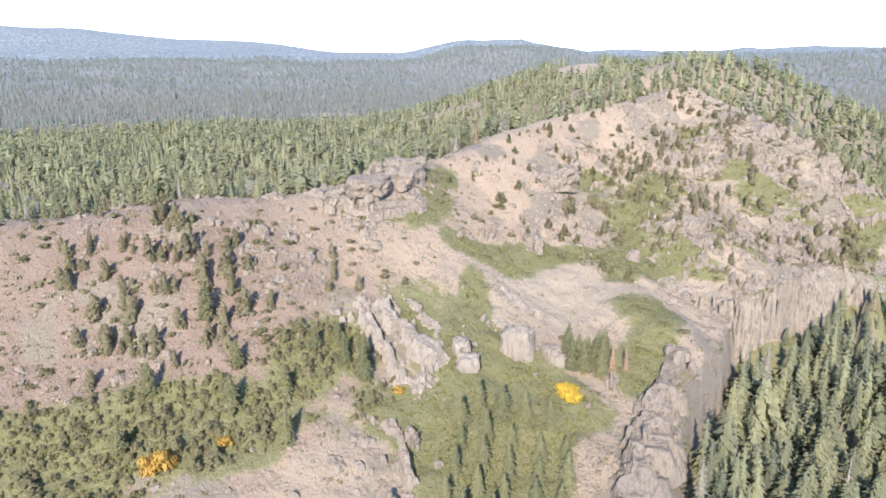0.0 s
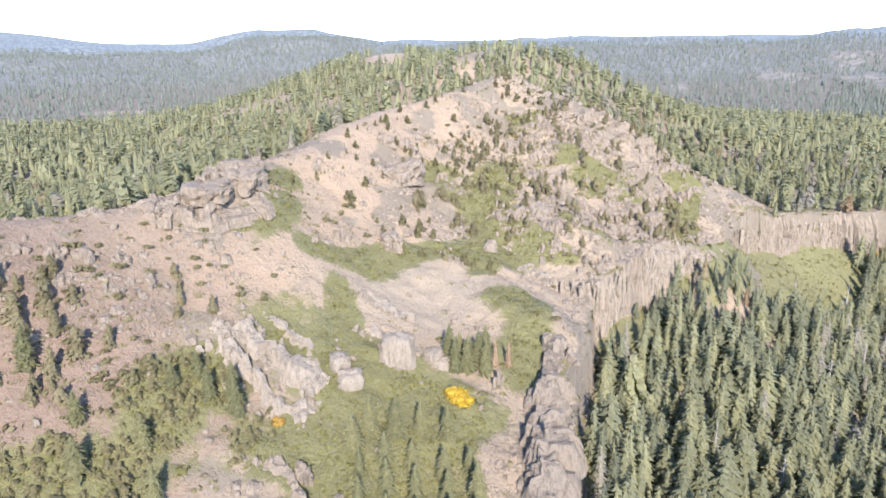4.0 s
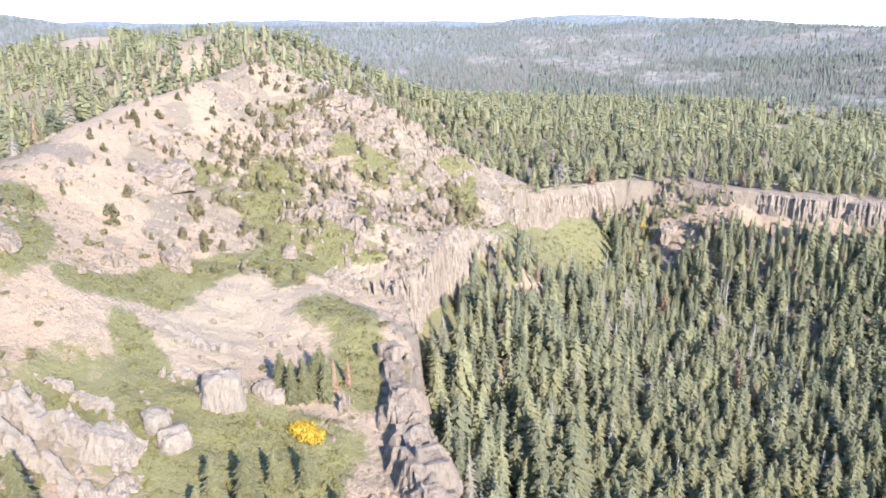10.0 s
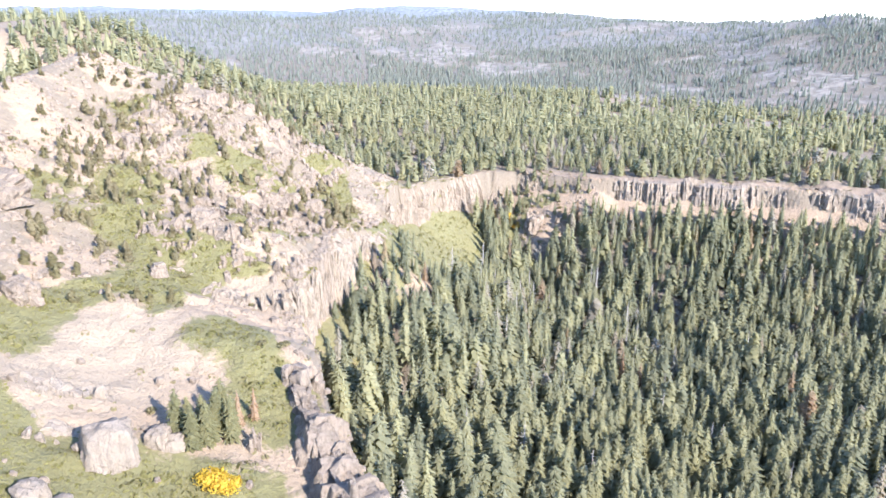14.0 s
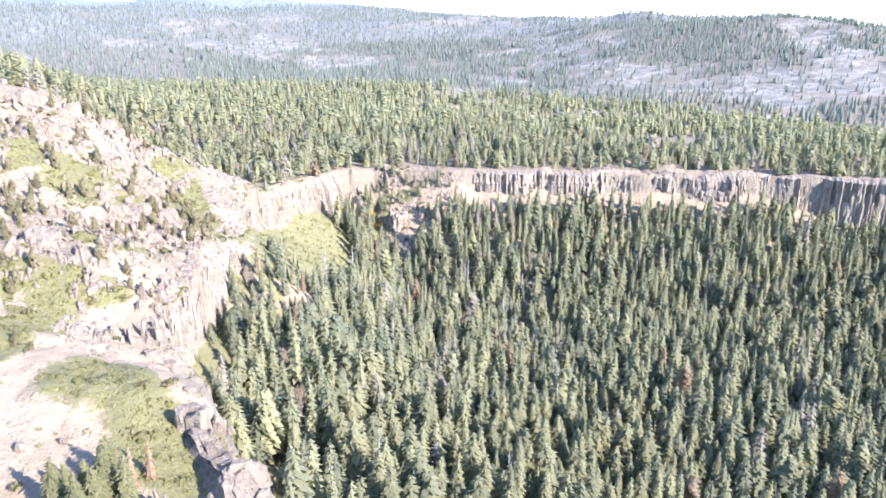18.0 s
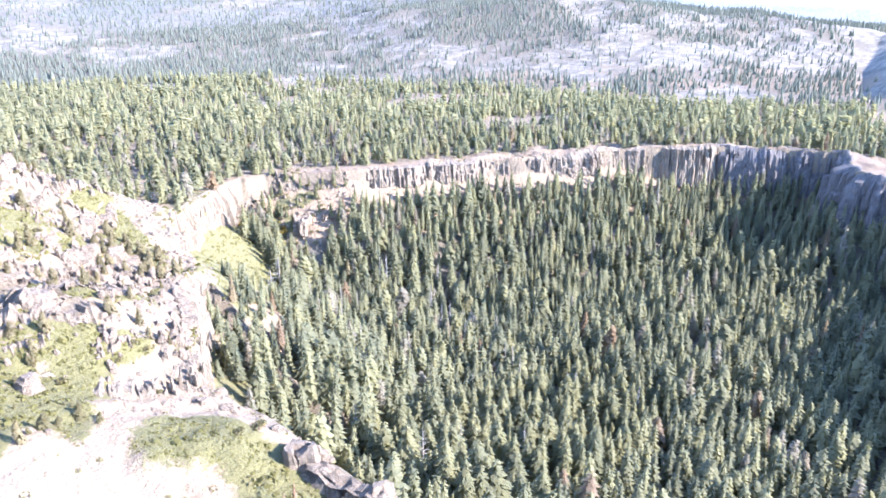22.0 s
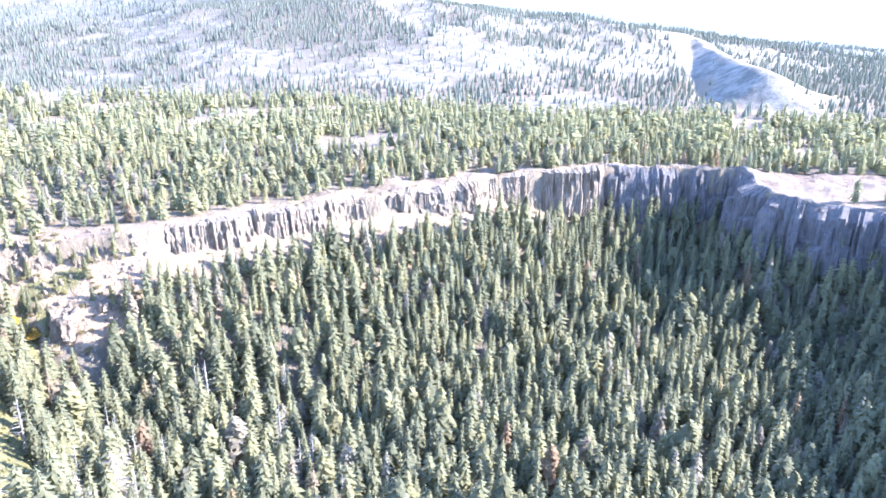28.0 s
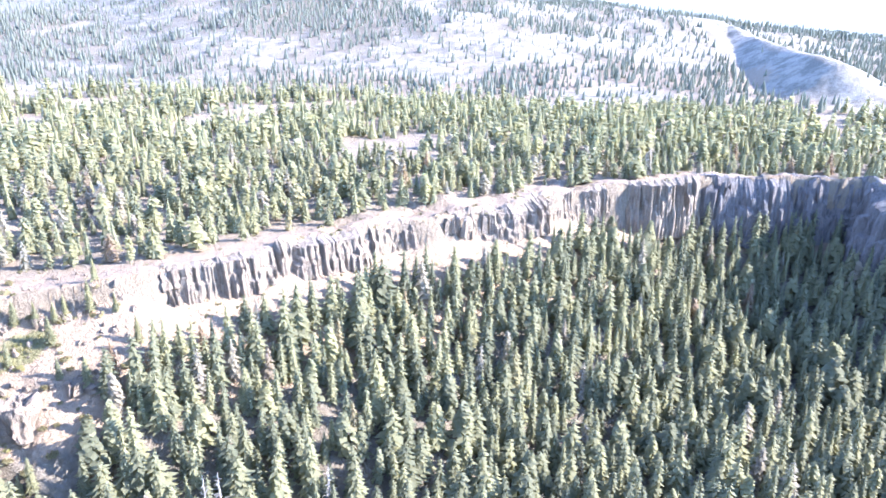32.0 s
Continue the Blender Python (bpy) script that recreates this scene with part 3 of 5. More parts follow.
# ---- conifers ----
def fir_mesh(seed, whorls=13, arms=6, wide=0.15, low=0.1, crossed=True, power=0.66):
    """A fir of height 1: drooping flat boughs in whorls round a dark core. Vertices and triangles."""
    g = np.random.default_rng(seed)
    v, f = [], []
    for w in range(whorls):
        h = low + (0.985 - low) * (w / (max(1, whorls - 1))) ** 0.92
        reach = wide * (1 - (h - low) / (1.04 - low)) ** power * g.uniform(0.8, 1.15) + 0.012
        n = max(3, round(arms * (0.6 + 0.4 * (1 - h))))
        turn = g.uniform(0, 6.28)
        for a in range(n):
            q = turn + 6.283 * a / n + g.normal(0, 0.18)
            rr = reach * g.uniform(0.72, 1.2)
            drop = rr * g.uniform(0.2, 0.55)
            half = rr * g.uniform(0.16, 0.30)
            h0, h = h, h + g.normal(0, 0.022)
            d, s = np.array([math.cos(q), math.sin(q), 0]), np.array([-math.sin(q), math.cos(q), 0])
            root, tip = np.array([0, 0, h + 0.02]), d * rr + np.array([0, 0, h - drop])
            mid = d * rr * 0.55 + np.array([0, 0, h - drop * 0.25])
            k = len(v)
            v += [root, mid + s * half, tip, mid - s * half]
            f += [(k, k + 1, k + 2), (k, k + 2, k + 3)]
            if crossed:
                k = len(v)
                v += [mid + np.array([0, 0, half * 0.45]), mid - d * rr * 0.4 - np.array([0, 0, half * 0.9])]
                f += [(k, k - 2, k + 1)]
            h = h0
    k = len(v)
    sides = 6
    for a in range(sides):
        q = 6.283 * a / sides
        v.append(np.array([math.cos(q) * wide * 0.66, math.sin(q) * wide * 0.66, low + 0.02]))
    v.append(np.array([0, 0, 1.0]))
    f += [(k + a, k + (a + 1) % sides, k + sides) for a in range(sides)]
    return np.array(v), np.array(f)


def clump(seed, blades, round_=0.5, low=0.12, size=0.17):
    """A crown of height 1 of many small tilted leaf sprays filling an uneven egg shape."""
    g2 = np.random.default_rng(seed)
    v, f = [], []
    lobes = [(0.24 * round_ * math.cos(1.05 * k + seed), 0.24 * round_ * math.sin(1.05 * k + seed), g2.uniform(low + 0.2, 0.62) + 0.2 * (k == 3), g2.uniform(0.75, 1.0)) for k in range(6)]
    for k in range(blades):
        lx, ly, lz, ls = lobes[k % 6]
        d = g2.normal(0, 1, 3)
        d /= np.linalg.norm(d)
        taper = (1.15 - lz) * round_ * 0.62
        c = np.array([lx, ly, lz]) + d * np.array([taper, taper, 0.2]) * ls * g2.uniform(0.6, 1.0)
        c[2] = max(c[2], low * 0.6)
        u = np.cross(d, [0, 0, 1.0]) + g2.normal(0, 0.3, 3)
        u /= np.linalg.norm(u) + 1e-6
        w = np.cross(d, u) + g2.normal(0, 0.25, 3)
        s = size * g2.uniform(0.6, 1.2)
        k0 = len(v)
        v += [c + u * s * 0.6, c + w * s - d * s * 0.3, c - u * s * 0.6, c - w * s - d * s * 0.2]
        f += [(k0, k0 + 1, k0 + 2), (k0, k0 + 2, k0 + 3)]
    return np.array(v), np.array(f)


def round_pine(seed, blades, wide, low, size):
    """A loose pine crown of height 1: needle sprays on the skin of an uneven round-topped cone."""
    g = np.random.default_rng(seed)
    v, f = [], []
    for k in range(blades):
        h = low + (1 - low) * (k + 0.5) / blades
        q = 2.4 * k + g.normal(0, 0.5)
        bulge = (1 - ((h - low) / (1.02 - low)) ** 1.7) ** 0.7 * (0.75 + 0.35 * math.sin(5 * h + seed + q))
        d = np.array([math.cos(q), math.sin(q), g.uniform(0.0, 0.7)])
        c = np.array([d[0] * wide * bulge * 0.8, d[1] * wide * bulge * 0.8, h])
        u = np.array([-d[1], d[0], g.normal(0, 0.3)])
        w = np.cross(d, u)
        s = size * g.uniform(0.6, 1.25)
        k0 = len(v)
        v += [c + u * s * 0.55, c + w * s * 0.6 - d * s * 0.5, c - u * s * 0.55, c - w * s * 0.5 + d * s * 0.35]
        f += [(k0, k0 + 1, k0 + 2), (k0, k0 + 2, k0 + 3)]
    k0 = len(v)
    v += [np.array([math.cos(a) * wide * 0.5, math.sin(a) * wide * 0.5, low]) for a in (0, 1.57, 3.14, 4.71)] + [np.array([0, 0, 0.96])]
    f += [(k0 + a, k0 + (a + 1) % 4, k0 + 4) for a in range(4)]
    return np.array(v), np.array(f)


def trunk_mesh(low=0.0, high=0.97, radius=0.013, sides=5):
    a = np.arange(sides) * 6.283 / sides
    ring = np.stack([np.cos(a), np.sin(a), 0 * a], -1)
    v = np.concatenate([ring * radius + [0, 0, low - 0.04], ring * radius * 0.6 + [0, 0, (low + high) / 2], ring * radius * 0.12 + [0, 0, high]])
    f = []
    for lev in range(2):
        for k in range(sides):
            p, q = lev * sides + k, lev * sides + (k + 1) % sides
            f += [(p, q, q + sides), (p, q + sides, p + sides)]
    return v, np.array(f)


def strew(lo_x, hi_x, lo_y, hi_y, spacing, seed):
    g = np.random.default_rng(seed)
    a, b = np.arange(lo_x, hi_x, spacing), np.arange(lo_y, hi_y, spacing)
    x, y = [m.ravel() for m in np.meshgrid(a, b)]
    x = x + np.where((np.round(y / spacing) % 2) > 0, spacing / 2, 0)
    return x + g.uniform(-0.42, 0.42, x.size) * spacing, y + g.uniform(-0.42, 0.42, x.size) * spacing


def forest(name, label, xs, ys, tall, wide, protos, seed, tint=None, mat=None):
    """Joins many trees into one mesh: shapes taken in turn, each tree turned, scaled and tinted."""
    g = np.random.default_rng(seed)
    zs = ground_z(xs, ys)
    pick = g.integers(0, len(protos), len(xs))
    tint = g.random(len(xs)) if tint is None else tint
    vs, fs, ts, off = [], [], [], 0
    for k, (pv, pf) in enumerate(protos):
        m = np.where(pick == k)[0]
        if not len(m):
            continue
        q = g.uniform(0, 6.283, len(m))
        c, s = np.cos(q)[:, None], np.sin(q)[:, None]
        lean = g.normal(0, 0.025, (len(m), 2))
        hx, wx = tall[m][:, None], (tall[m] * wide[m])[:, None]
        px, py, pz = pv[:, 0][None], pv[:, 1][None], pv[:, 2][None]
        x = (px * c - py * s) * wx + xs[m][:, None] + lean[:, :1] * pz * hx
        y = (px * s + py * c) * wx + ys[m][:, None] + lean[:, 1:] * pz * hx
        z = pz * hx + zs[m][:, None] - 0.3
        vs.append(np.stack([x, y, z], -1).reshape(-1, 3))
        fs.append((pf[None] + (np.arange(len(m)) * len(pv))[:, None, None] + off).reshape(-1, 3))
        ts.append(np.repeat(tint[m], len(pv)))
        off += len(m) * len(pv)
    me = mesh_of(name, np.concatenate(vs), np.concatenate(fs), mat or FOREST)
    set_attr(me, "tint", np.concatenate(ts))
    return tagged(new(name, me), label, "forest", kind="stuff")


def both(a, b):
    return np.concatenate([a[0], b[0]]), np.concatenate([a[1], b[1] + len(a[0])])


near_firs = [fir_mesh(100 + k, 25, 11, w) for k, w in enumerate((0.125, 0.14, 0.155, 0.135, 0.17))]
mid_firs = [fir_mesh(200 + k, 15, 7, w, 0.06, False, q) for k, (w, q) in enumerate(((0.15, 0.75), (0.18, 0.6), (0.21, 0.5)))] + [both(round_pine(230 + k, 80, w, 0.14, 0.09), trunk_mesh(0, 0.8, 0.02)) for k, w in enumerate((0.15, 0.18, 0.21, 0.25))]
low_firs = [fir_mesh(250 + k, 5, 5, w, 0.06, False, 0.6) for k, w in enumerate((0.15, 0.19, 0.23))] + [round_pine(260 + k, 20, w, 0.1, 0.145) for k, w in enumerate((0.14, 0.17, 0.21))]
far_firs = [fir_mesh(300 + k, 3, 5, w, 0.06, False, 0.6) for k, w in enumerate((0.13, 0.16, 0.19))]

# basin forest
bx, by = strew(-10, 470, -60, 410, 4.9, 21)
bd, _, _ = near_line(bx, by, RIM)
bz = ground_z(bx, by)
keep = inside_basin(bx, by) & (bd > 5) & (bz < np.where(bx > 165, 36.5, np.where((bx < 62) & (by > 236) & (by < 308), 51, 33))) & (by > 40)
sd, _, _ = near_line(bx, by, [(47, 324, 0), (64, 350, 0), (95, 376, 0), (114, 388, 0)])
keep &= blob(bx, by, 75, 334, 47, 21, 67) + 0.12 * fbm(bx, by, 14, 71) < 0.45
keep &= ~((sd < 12) & (bx < 118) & (bx > 44))
keep &= ~(blob(bx, by, 139, 356, 12, 13) > 0.3)
keep &= ~((bx < 44) & (bd < 6) & (by > 120))
keep &= ~((bx > 165) & (by > 225) & (bd < 13 + 6 * fbm(bx, by, 22, 78)))
keep &= (vnoise(bx, by, 9, 72) > -0.82)
bx, by, bz = bx[keep], by[keep], bz[keep]
g = np.random.default_rng(22)
btall = np.clip(g.normal(13.6, 2.7, len(bx)), 6, 20) * (1 + 0.2 * (1 - step(bx, 50, 110))) * np.where((bx < 66) & (by > 236) & (by < 325), np.where(bz > 38, 0.5, 0.75), 1.0)
bwide = np.where(g.random(len(bx)) < 0.18, g.uniform(1.8, 2.3, len(bx)), g.uniform(1.15, 1.75, len(bx)))
single = (bx > 25) & (bx < 150) & (by > 150) & (by < 300)
single &= np.cumsum(single) <= 290
forest("basin_forest", "dense dark green fir forest filling the basin", bx[~single], by[~single], btall[~single], bwide[~single],
       [both(fir_mesh(150 + k, 20, 8, w, 0.08, False), trunk_mesh(sides=3)) for k, w in enumerate((0.11, 0.125, 0.14, 0.12, 0.155, 0.135, 0.165))] + [both(round_pine(170, 130, 0.17, 0.12, 0.075), trunk_mesh(sides=3))], 23)

crown_meshes = [mesh_of("crown", f[0], f[1], FIR) for f in near_firs]
stem_mesh = mesh_of("trunk", *trunk_mesh(), BARK)


def conifer(name, crown, stem, label, category, group):
    tree = new(name)
    part("trunk", stem, tree)
    part("crown", crown, tree)
    return tagged(tree, label, category, group)


def scaled(x, y, z, turn, wide, tall):
    return pose(x, y, z, 0, 0, turn) @ Matrix.Diagonal((wide, wide, tall, 1))


firs = [conifer("fir_tree", c, stem_mesh, "slender green fir tree in the dense basin forest", "tree", "basin firs") for c in crown_meshes]
used = 0
for x, y, z, h, w in zip(bx[single], by[single], bz[single], btall[single], bwide[single]):
    m = scaled(x, y, z - 0.3, float(g.uniform(0, 360)), h * w, h)
    if used < len(firs):
        firs[used].matrix_basis = m
    else:
        copy_thing(firs[used % len(firs)], Matrix.Identity(4)).matrix_basis = m
    used += 1

# plateau forest behind the rim, on the back of the hill and on the plain
px_, py_ = strew(-820, 800, 60, 900, 7.0, 31)
pr = np.hypot(px_, py_)
paz = np.degrees(np.arctan2(px_, py_))
keep = ~hill_bare(px_, py_) & ~inside_basin(px_, py_) & (paz > -80) & (paz < 100) & (pr < np.interp(paz, [20, 40, 60, 90], [900, 780, 660, 640]))
keep &= ~((px_ < 40) & (py_ < 120) & (px_ > -195))
keep &= (meadow_cover(px_, py_) < 0.25 + 0.5 * np.random.default_rng(1).random(len(px_)) ** 3) & (granite_cover(px_, py_) < 0.45)
keep &= fbm(px_, py_, 40, 73) + 0.5 * vnoise(px_, py_, 130, 74) > -0.5
px_, py_ = px_[keep], py_[keep]
g = np.random.default_rng(33)
remote = np.hypot(px_ - 20, py_ - 120) > 420
qx_, qy_ = px_[remote], py_[remote]
forest("plateau_woods", "pine and fir woods on the plain beyond the basin", qx_, qy_, np.clip(g.normal(9.2, 2.6, len(qx_)), 3.5, 15), g.uniform(1.35, 2.2, len(qx_)), low_firs, 35,
       tint=np.clip(g.normal(0.66, 0.2, len(qx_)), 0, 0.95))
px_, py_ = px_[~remote], py_[~remote]
forest("plateau_forest", "open pine and fir forest on the plateau", px_, py_, np.clip(g.normal(9.2, 2.6, len(px_)), 3, 15), g.uniform(1.2, 2.0, len(px_)), mid_firs, 34,
       tint=np.clip(g.normal(0.68, 0.22, len(px_)), 0, 1))

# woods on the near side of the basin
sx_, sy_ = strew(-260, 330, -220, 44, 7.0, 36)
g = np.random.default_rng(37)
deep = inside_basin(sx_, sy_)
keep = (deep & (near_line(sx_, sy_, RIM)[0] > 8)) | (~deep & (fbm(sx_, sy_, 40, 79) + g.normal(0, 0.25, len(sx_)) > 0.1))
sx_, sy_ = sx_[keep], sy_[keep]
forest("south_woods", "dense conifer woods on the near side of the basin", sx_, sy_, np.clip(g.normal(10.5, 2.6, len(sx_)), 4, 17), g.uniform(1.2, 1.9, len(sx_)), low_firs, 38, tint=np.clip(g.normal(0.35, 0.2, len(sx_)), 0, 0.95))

# the granite hillside and its scattered trees
hx_, hy_ = strew(150, 1420, -40, 1420, 8.6, 45)
hr, haz = np.hypot(hx_, hy_), np.degrees(np.arctan2(hx_, hy_))
gg = np.random.default_rng(46)
cov = granite_cover(hx_, hy_)
keep = (hr > 640) & (hr < 1420) & (haz > 10) & (haz < 100) & ((hr > np.interp(haz, [20, 40, 60, 90], [900, 780, 660, 640])) | (cov >= 0.45) | (hx_ > 800) | (hy_ > 900))
keep &= gg.random(len(hx_)) < np.interp(cov, [0.15, 0.35, 0.8], [0.99, 0.88, 0.5]) * (1 - 0.62 * step(cov, 0.1, 0.3) * step(-fbm(hx_, hy_, 42, 64), -0.05, 0.25))
keep &= (near_line(hx_, hy_, SCAR)[0] > np.where(near_line(hx_, hy_, SCAR)[2] > 0, 44, 16)) | (gg.random(len(hx_)) < 0.05)
keep &= (meadow_cover(hx_, hy_) < 0.4)
hx_, hy_ = hx_[keep], hy_[keep]
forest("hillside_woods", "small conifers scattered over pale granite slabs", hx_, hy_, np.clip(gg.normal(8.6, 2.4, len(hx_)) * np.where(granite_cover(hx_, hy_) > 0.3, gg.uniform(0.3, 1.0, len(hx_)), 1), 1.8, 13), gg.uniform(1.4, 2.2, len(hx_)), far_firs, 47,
       tint=np.clip(gg.normal(0.3, 0.2, len(hx_)), 0, 0.95), mat=HAZED_WOOD)

# far woods
fx, fy = strew(-2100, 2200, -100, 2250, 15.5, 41)
fr, faz = np.hypot(fx, fy), np.degrees(np.arctan2(fx, fy))
keep = (fr > 860) & (fr < 2250) & (faz > -78) & (faz < 100) & ((faz < 10) | (fr > 1400))
gg = np.random.default_rng(42)
cov = granite_cover(fx, fy)
keep &= (cov < 0.3) | (gg.random(len(fx)) < 0.3)
keep &= fbm(fx, fy, 90, 75) + 0.5 * vnoise(fx, fy, 300, 76) > -0.8
keep &= meadow_cover(fx, fy) < 0.4
keep &= near_line(fx, fy, SCAR)[0] > np.where(near_line(fx, fy, SCAR)[2] > 0, 46, 14)
fx, fy = fx[keep], fy[keep]
sizes = np.clip(gg.normal(9.2, 2, len(fx)), 4, 14)
forest("far_woods", "hazy conifer woods on the far hills", fx, fy, sizes, gg.uniform(1.4, 2.1, len(fx)), [fir_mesh(310 + k, 2, 4, w, 0.06, False, 0.6) for k, w in enumerate((0.15, 0.18, 0.22))], 43, tint=np.clip(gg.normal(0.2, 0.18, len(fx)), 0, 0.9), mat=HAZED_WOOD)
# ---- cliffs of upright columns ----
def column_mesh(seed, mat):
    """A rough stone column of height 1: four or five sharp sides, stepped breaks and a slanted head."""
    g = np.random.default_rng(seed)
    sides = int(g.integers(4, 6))
    a = np.sort(np.arange(sides) * 6.283 / sides + g.normal(0, 0.28, sides))
    base = g.uniform(0.7, 1.2, sides)
    v, off, s = [], np.zeros(2), 1.1
    levels = [-0.12, *np.sort(g.uniform(0.15, 0.9, 3)), 1.0]
    for h in levels:
        rad = s * base * g.uniform(0.9, 1.1, sides)
        slant = g.normal(0, 0.06, 2) if h == 1.0 else np.zeros(2)
        v += [(math.cos(q) * r + off[0], math.sin(q) * r + off[1], h + math.cos(q) * slant[0] + math.sin(q) * slant[1]) for q, r in zip(a, rad)]
        off, s = off + g.normal(0, 0.12, 2), s * g.uniform(0.78, 1.02)
    f = []
    for lev in range(len(levels) - 1):
        for k in range(sides):
            p, q = lev * sides + k, lev * sides + (k + 1) % sides
            f += [(p, q, q + sides), (p, q + sides, p + sides)]
    t = (len(levels) - 1) * sides
    f += [(t, t + k, t + k + 1) for k in range(1, sides - 1)]
    return mesh_of("column", v, f, mat)


columns = [column_mesh(500 + k, COLUMN) for k in range(10)]
shaded_columns = [column_mesh(520 + k, SHADED_ROCK) for k in range(10)]


def cliff(name, label, line, tall, seed, spacing=1.5, rows=2, most=300, thick=1.0, broken=1.0, stock=None):
    """Uneven columns along a line of (x, y, top), standing in clusters with gaps, each a part of the cliff."""
    g = np.random.default_rng(seed)
    body = tagged(new(name), label, "cliff", kind="structure")
    made = 0
    for row in range(rows):
        for (ax, ay, az), (bx2, by2, bz2) in zip(line[:-1], line[1:]):
            run = math.hypot(bx2 - ax, by2 - ay)
            dirx, diry = (bx2 - ax) / run, (by2 - ay) / run
            s = g.uniform(0, spacing)
            while s < run and made < most:
                k = s / run
                cx, cy = ax + dirx * s, ay + diry * s
                swell, nick = float(fbm(np.array(cx), np.array(cy), 11, seed)), float(fbm(np.array(cx), np.array(cy), 5, seed + 3))
                out = row * 1.5 + swell * 3.4 + g.uniform(-1.4, 1.4) + 0.6
                w = float(g.choice([0.55, 0.75, 1.0, 1.5], p=[0.25, 0.35, 0.28, 0.12])) * spacing * 0.7 * thick
                s += w * g.uniform(0.9, 1.9)
                if nick < -0.42 * (2 - broken) and g.random() < 0.75:
                    continue
                x, y = cx + diry * out, cy - dirx * out
                fall = broken * (max(0.0, -swell) * 0.45 + abs(nick) * 0.3 + g.exponential(0.07)) * tall
                top = az + (bz2 - az) * k - fall - row * g.uniform(0.05, 0.45) * tall + g.normal(0, 0.3)
                h = tall * g.uniform(0.7, 1.1)
                ob = part("column", (stock or columns)[int(g.integers(0, len(columns)))], body)
                ob.matrix_basis = pose(x, y, top - h, float(g.normal(0, 5)), float(g.normal(0, 5)), float(g.uniform(0, 360))) @ Matrix.Diagonal((w, w * g.uniform(0.7, 1.5), h, 1))
                made += 1
    return body


def cell(v, seed):
    return hash2(np.floor(v), np.zeros_like(v), seed)


def rock_face(name, line, tall, seed, parent, depth=2.2, pitch=3.2, broken=0.25, back=4.0, mat=None, forward=1.0, grain=0.6, flat=False, sunk=False):
    """A ragged wall of joined columns along a line of (x, y, top): sharp buttresses, dark recesses, set-back heads."""
    pts = np.array(line, float)
    seg = np.hypot(np.diff(pts[:, 0]), np.diff(pts[:, 1]))
    at = np.concatenate([[0], np.cumsum(seg)])
    s = np.arange(0, at[-1], grain)
    lx, ly, lt = (np.interp(s, at, pts[:, k]) for k in range(3))
    k = max(3, int(5 / grain))
    soft = lambda q: np.convolve(np.pad(q, k, mode="edge"), np.ones(2 * k + 1) / (2 * k + 1), "valid")
    tx, ty = np.gradient(soft(lx)), np.gradient(soft(ly))
    ln = np.hypot(tx, ty)
    nx_, ny_ = ty / ln, -tx / ln
    warp = s + 0.45 * pitch * vnoise(s, s * 0, pitch * 2.3, seed)
    c1, c2, c3 = warp / pitch, warp / (pitch * 0.42) + 7.3, warp / (pitch * 3.1)
    stand = depth * (0.62 * cell(c1, seed) + 0.38 * cell(c2, seed + 1)) + 1.1 * depth * vnoise(s, s * 0, pitch * 5, seed + 2)
    fall = broken * tall * (0.45 * cell(c1, seed + 3) + 0.25 * cell(c2, seed + 4) + 0.55 * np.clip(vnoise(s, s * 0, pitch * 4, seed + 5), 0, 1) + 0.25 * cell(c3, seed + 6))
    setback, at_h = depth * 0.7 * cell(c1, seed + 7), 0.35 + 0.55 * cell(c1, seed + 8)
    notch, notch_h = depth * 0.4 * cell(c2, seed + 9), 0.1 + 0.8 * cell(c2, seed + 10)
    if sunk:
        lt = np.minimum(lt, ground_z(lx - nx_ * 2.5, ly - ny_ * 2.5) + 1.0)
    top = lt - fall - 0.8 * tall * (1 - np.clip(np.minimum(s, s[-1] - s) / 4.5, 0, 1)) ** 1.5
    foot = np.minimum(ground_z(lx + nx_ * 2, ly + ny_ * 2), ground_z(lx + nx_ * 5, ly + ny_ * 5)) - 1.2
    foot = np.minimum(np.maximum(foot, lt - max(1.5 * tall, 24)), top - 1.0)
    levels = max(5, int(tall / 0.8))
    rows_ = []
    for lev in range(levels + 1):
        h = lev / levels
        z = foot + (top - foot) * h
        out = forward + stand + (1 - h) * 0.14 * tall - np.where(h > at_h, setback, 0) - np.where(h > notch_h, notch, 0)
        out = out + 0.35 * vnoise(s * 2.2, z, 2.2, seed + 11) + 0.3 * vnoise(s * 1.1, z * 0.4, 1.2, seed + 12)
        rows_.append(np.stack([lx + nx_ * out, ly + ny_ * out, z], -1))
    low_top = soft(top)
    for away, drop in ((0.2, 0.0), (0.45, -0.1), (0.7, 0.1), (1.0, 0.5)):
        px2, py2 = lx - nx_ * back * away, ly - ny_ * back * away
        lump = (0.8 if flat else 0.1) * vnoise(px2, py2, 4.5, seed + 22) + 0.6 * vnoise(px2, py2, 2.4, seed + 20) + 0.4 * vnoise(px2, py2, 1.1, seed + 21)
        z = top * (1 - away) + low_top * away + lump if flat else lump + np.maximum(top - drop, ground_z(px2, py2) - drop * 2) if away < 1 or flat else ground_z(px2, py2) - 0.6
        rows_.append(np.stack([px2, py2, z], -1))
    n, m = len(rows_), len(s)
    grid = np.arange(n * m).reshape(n, m)
    q = np.stack([grid[:-1, :-1], grid[:-1, 1:], grid[1:, 1:], grid[1:, :-1]], -1).reshape(-1, 4)
    tri = np.concatenate([q[:, [0, 1, 2]], q[:, [0, 2, 3]]])
    me = mesh_of(name, np.concatenate(rows_), tri, mat or COLUMN)
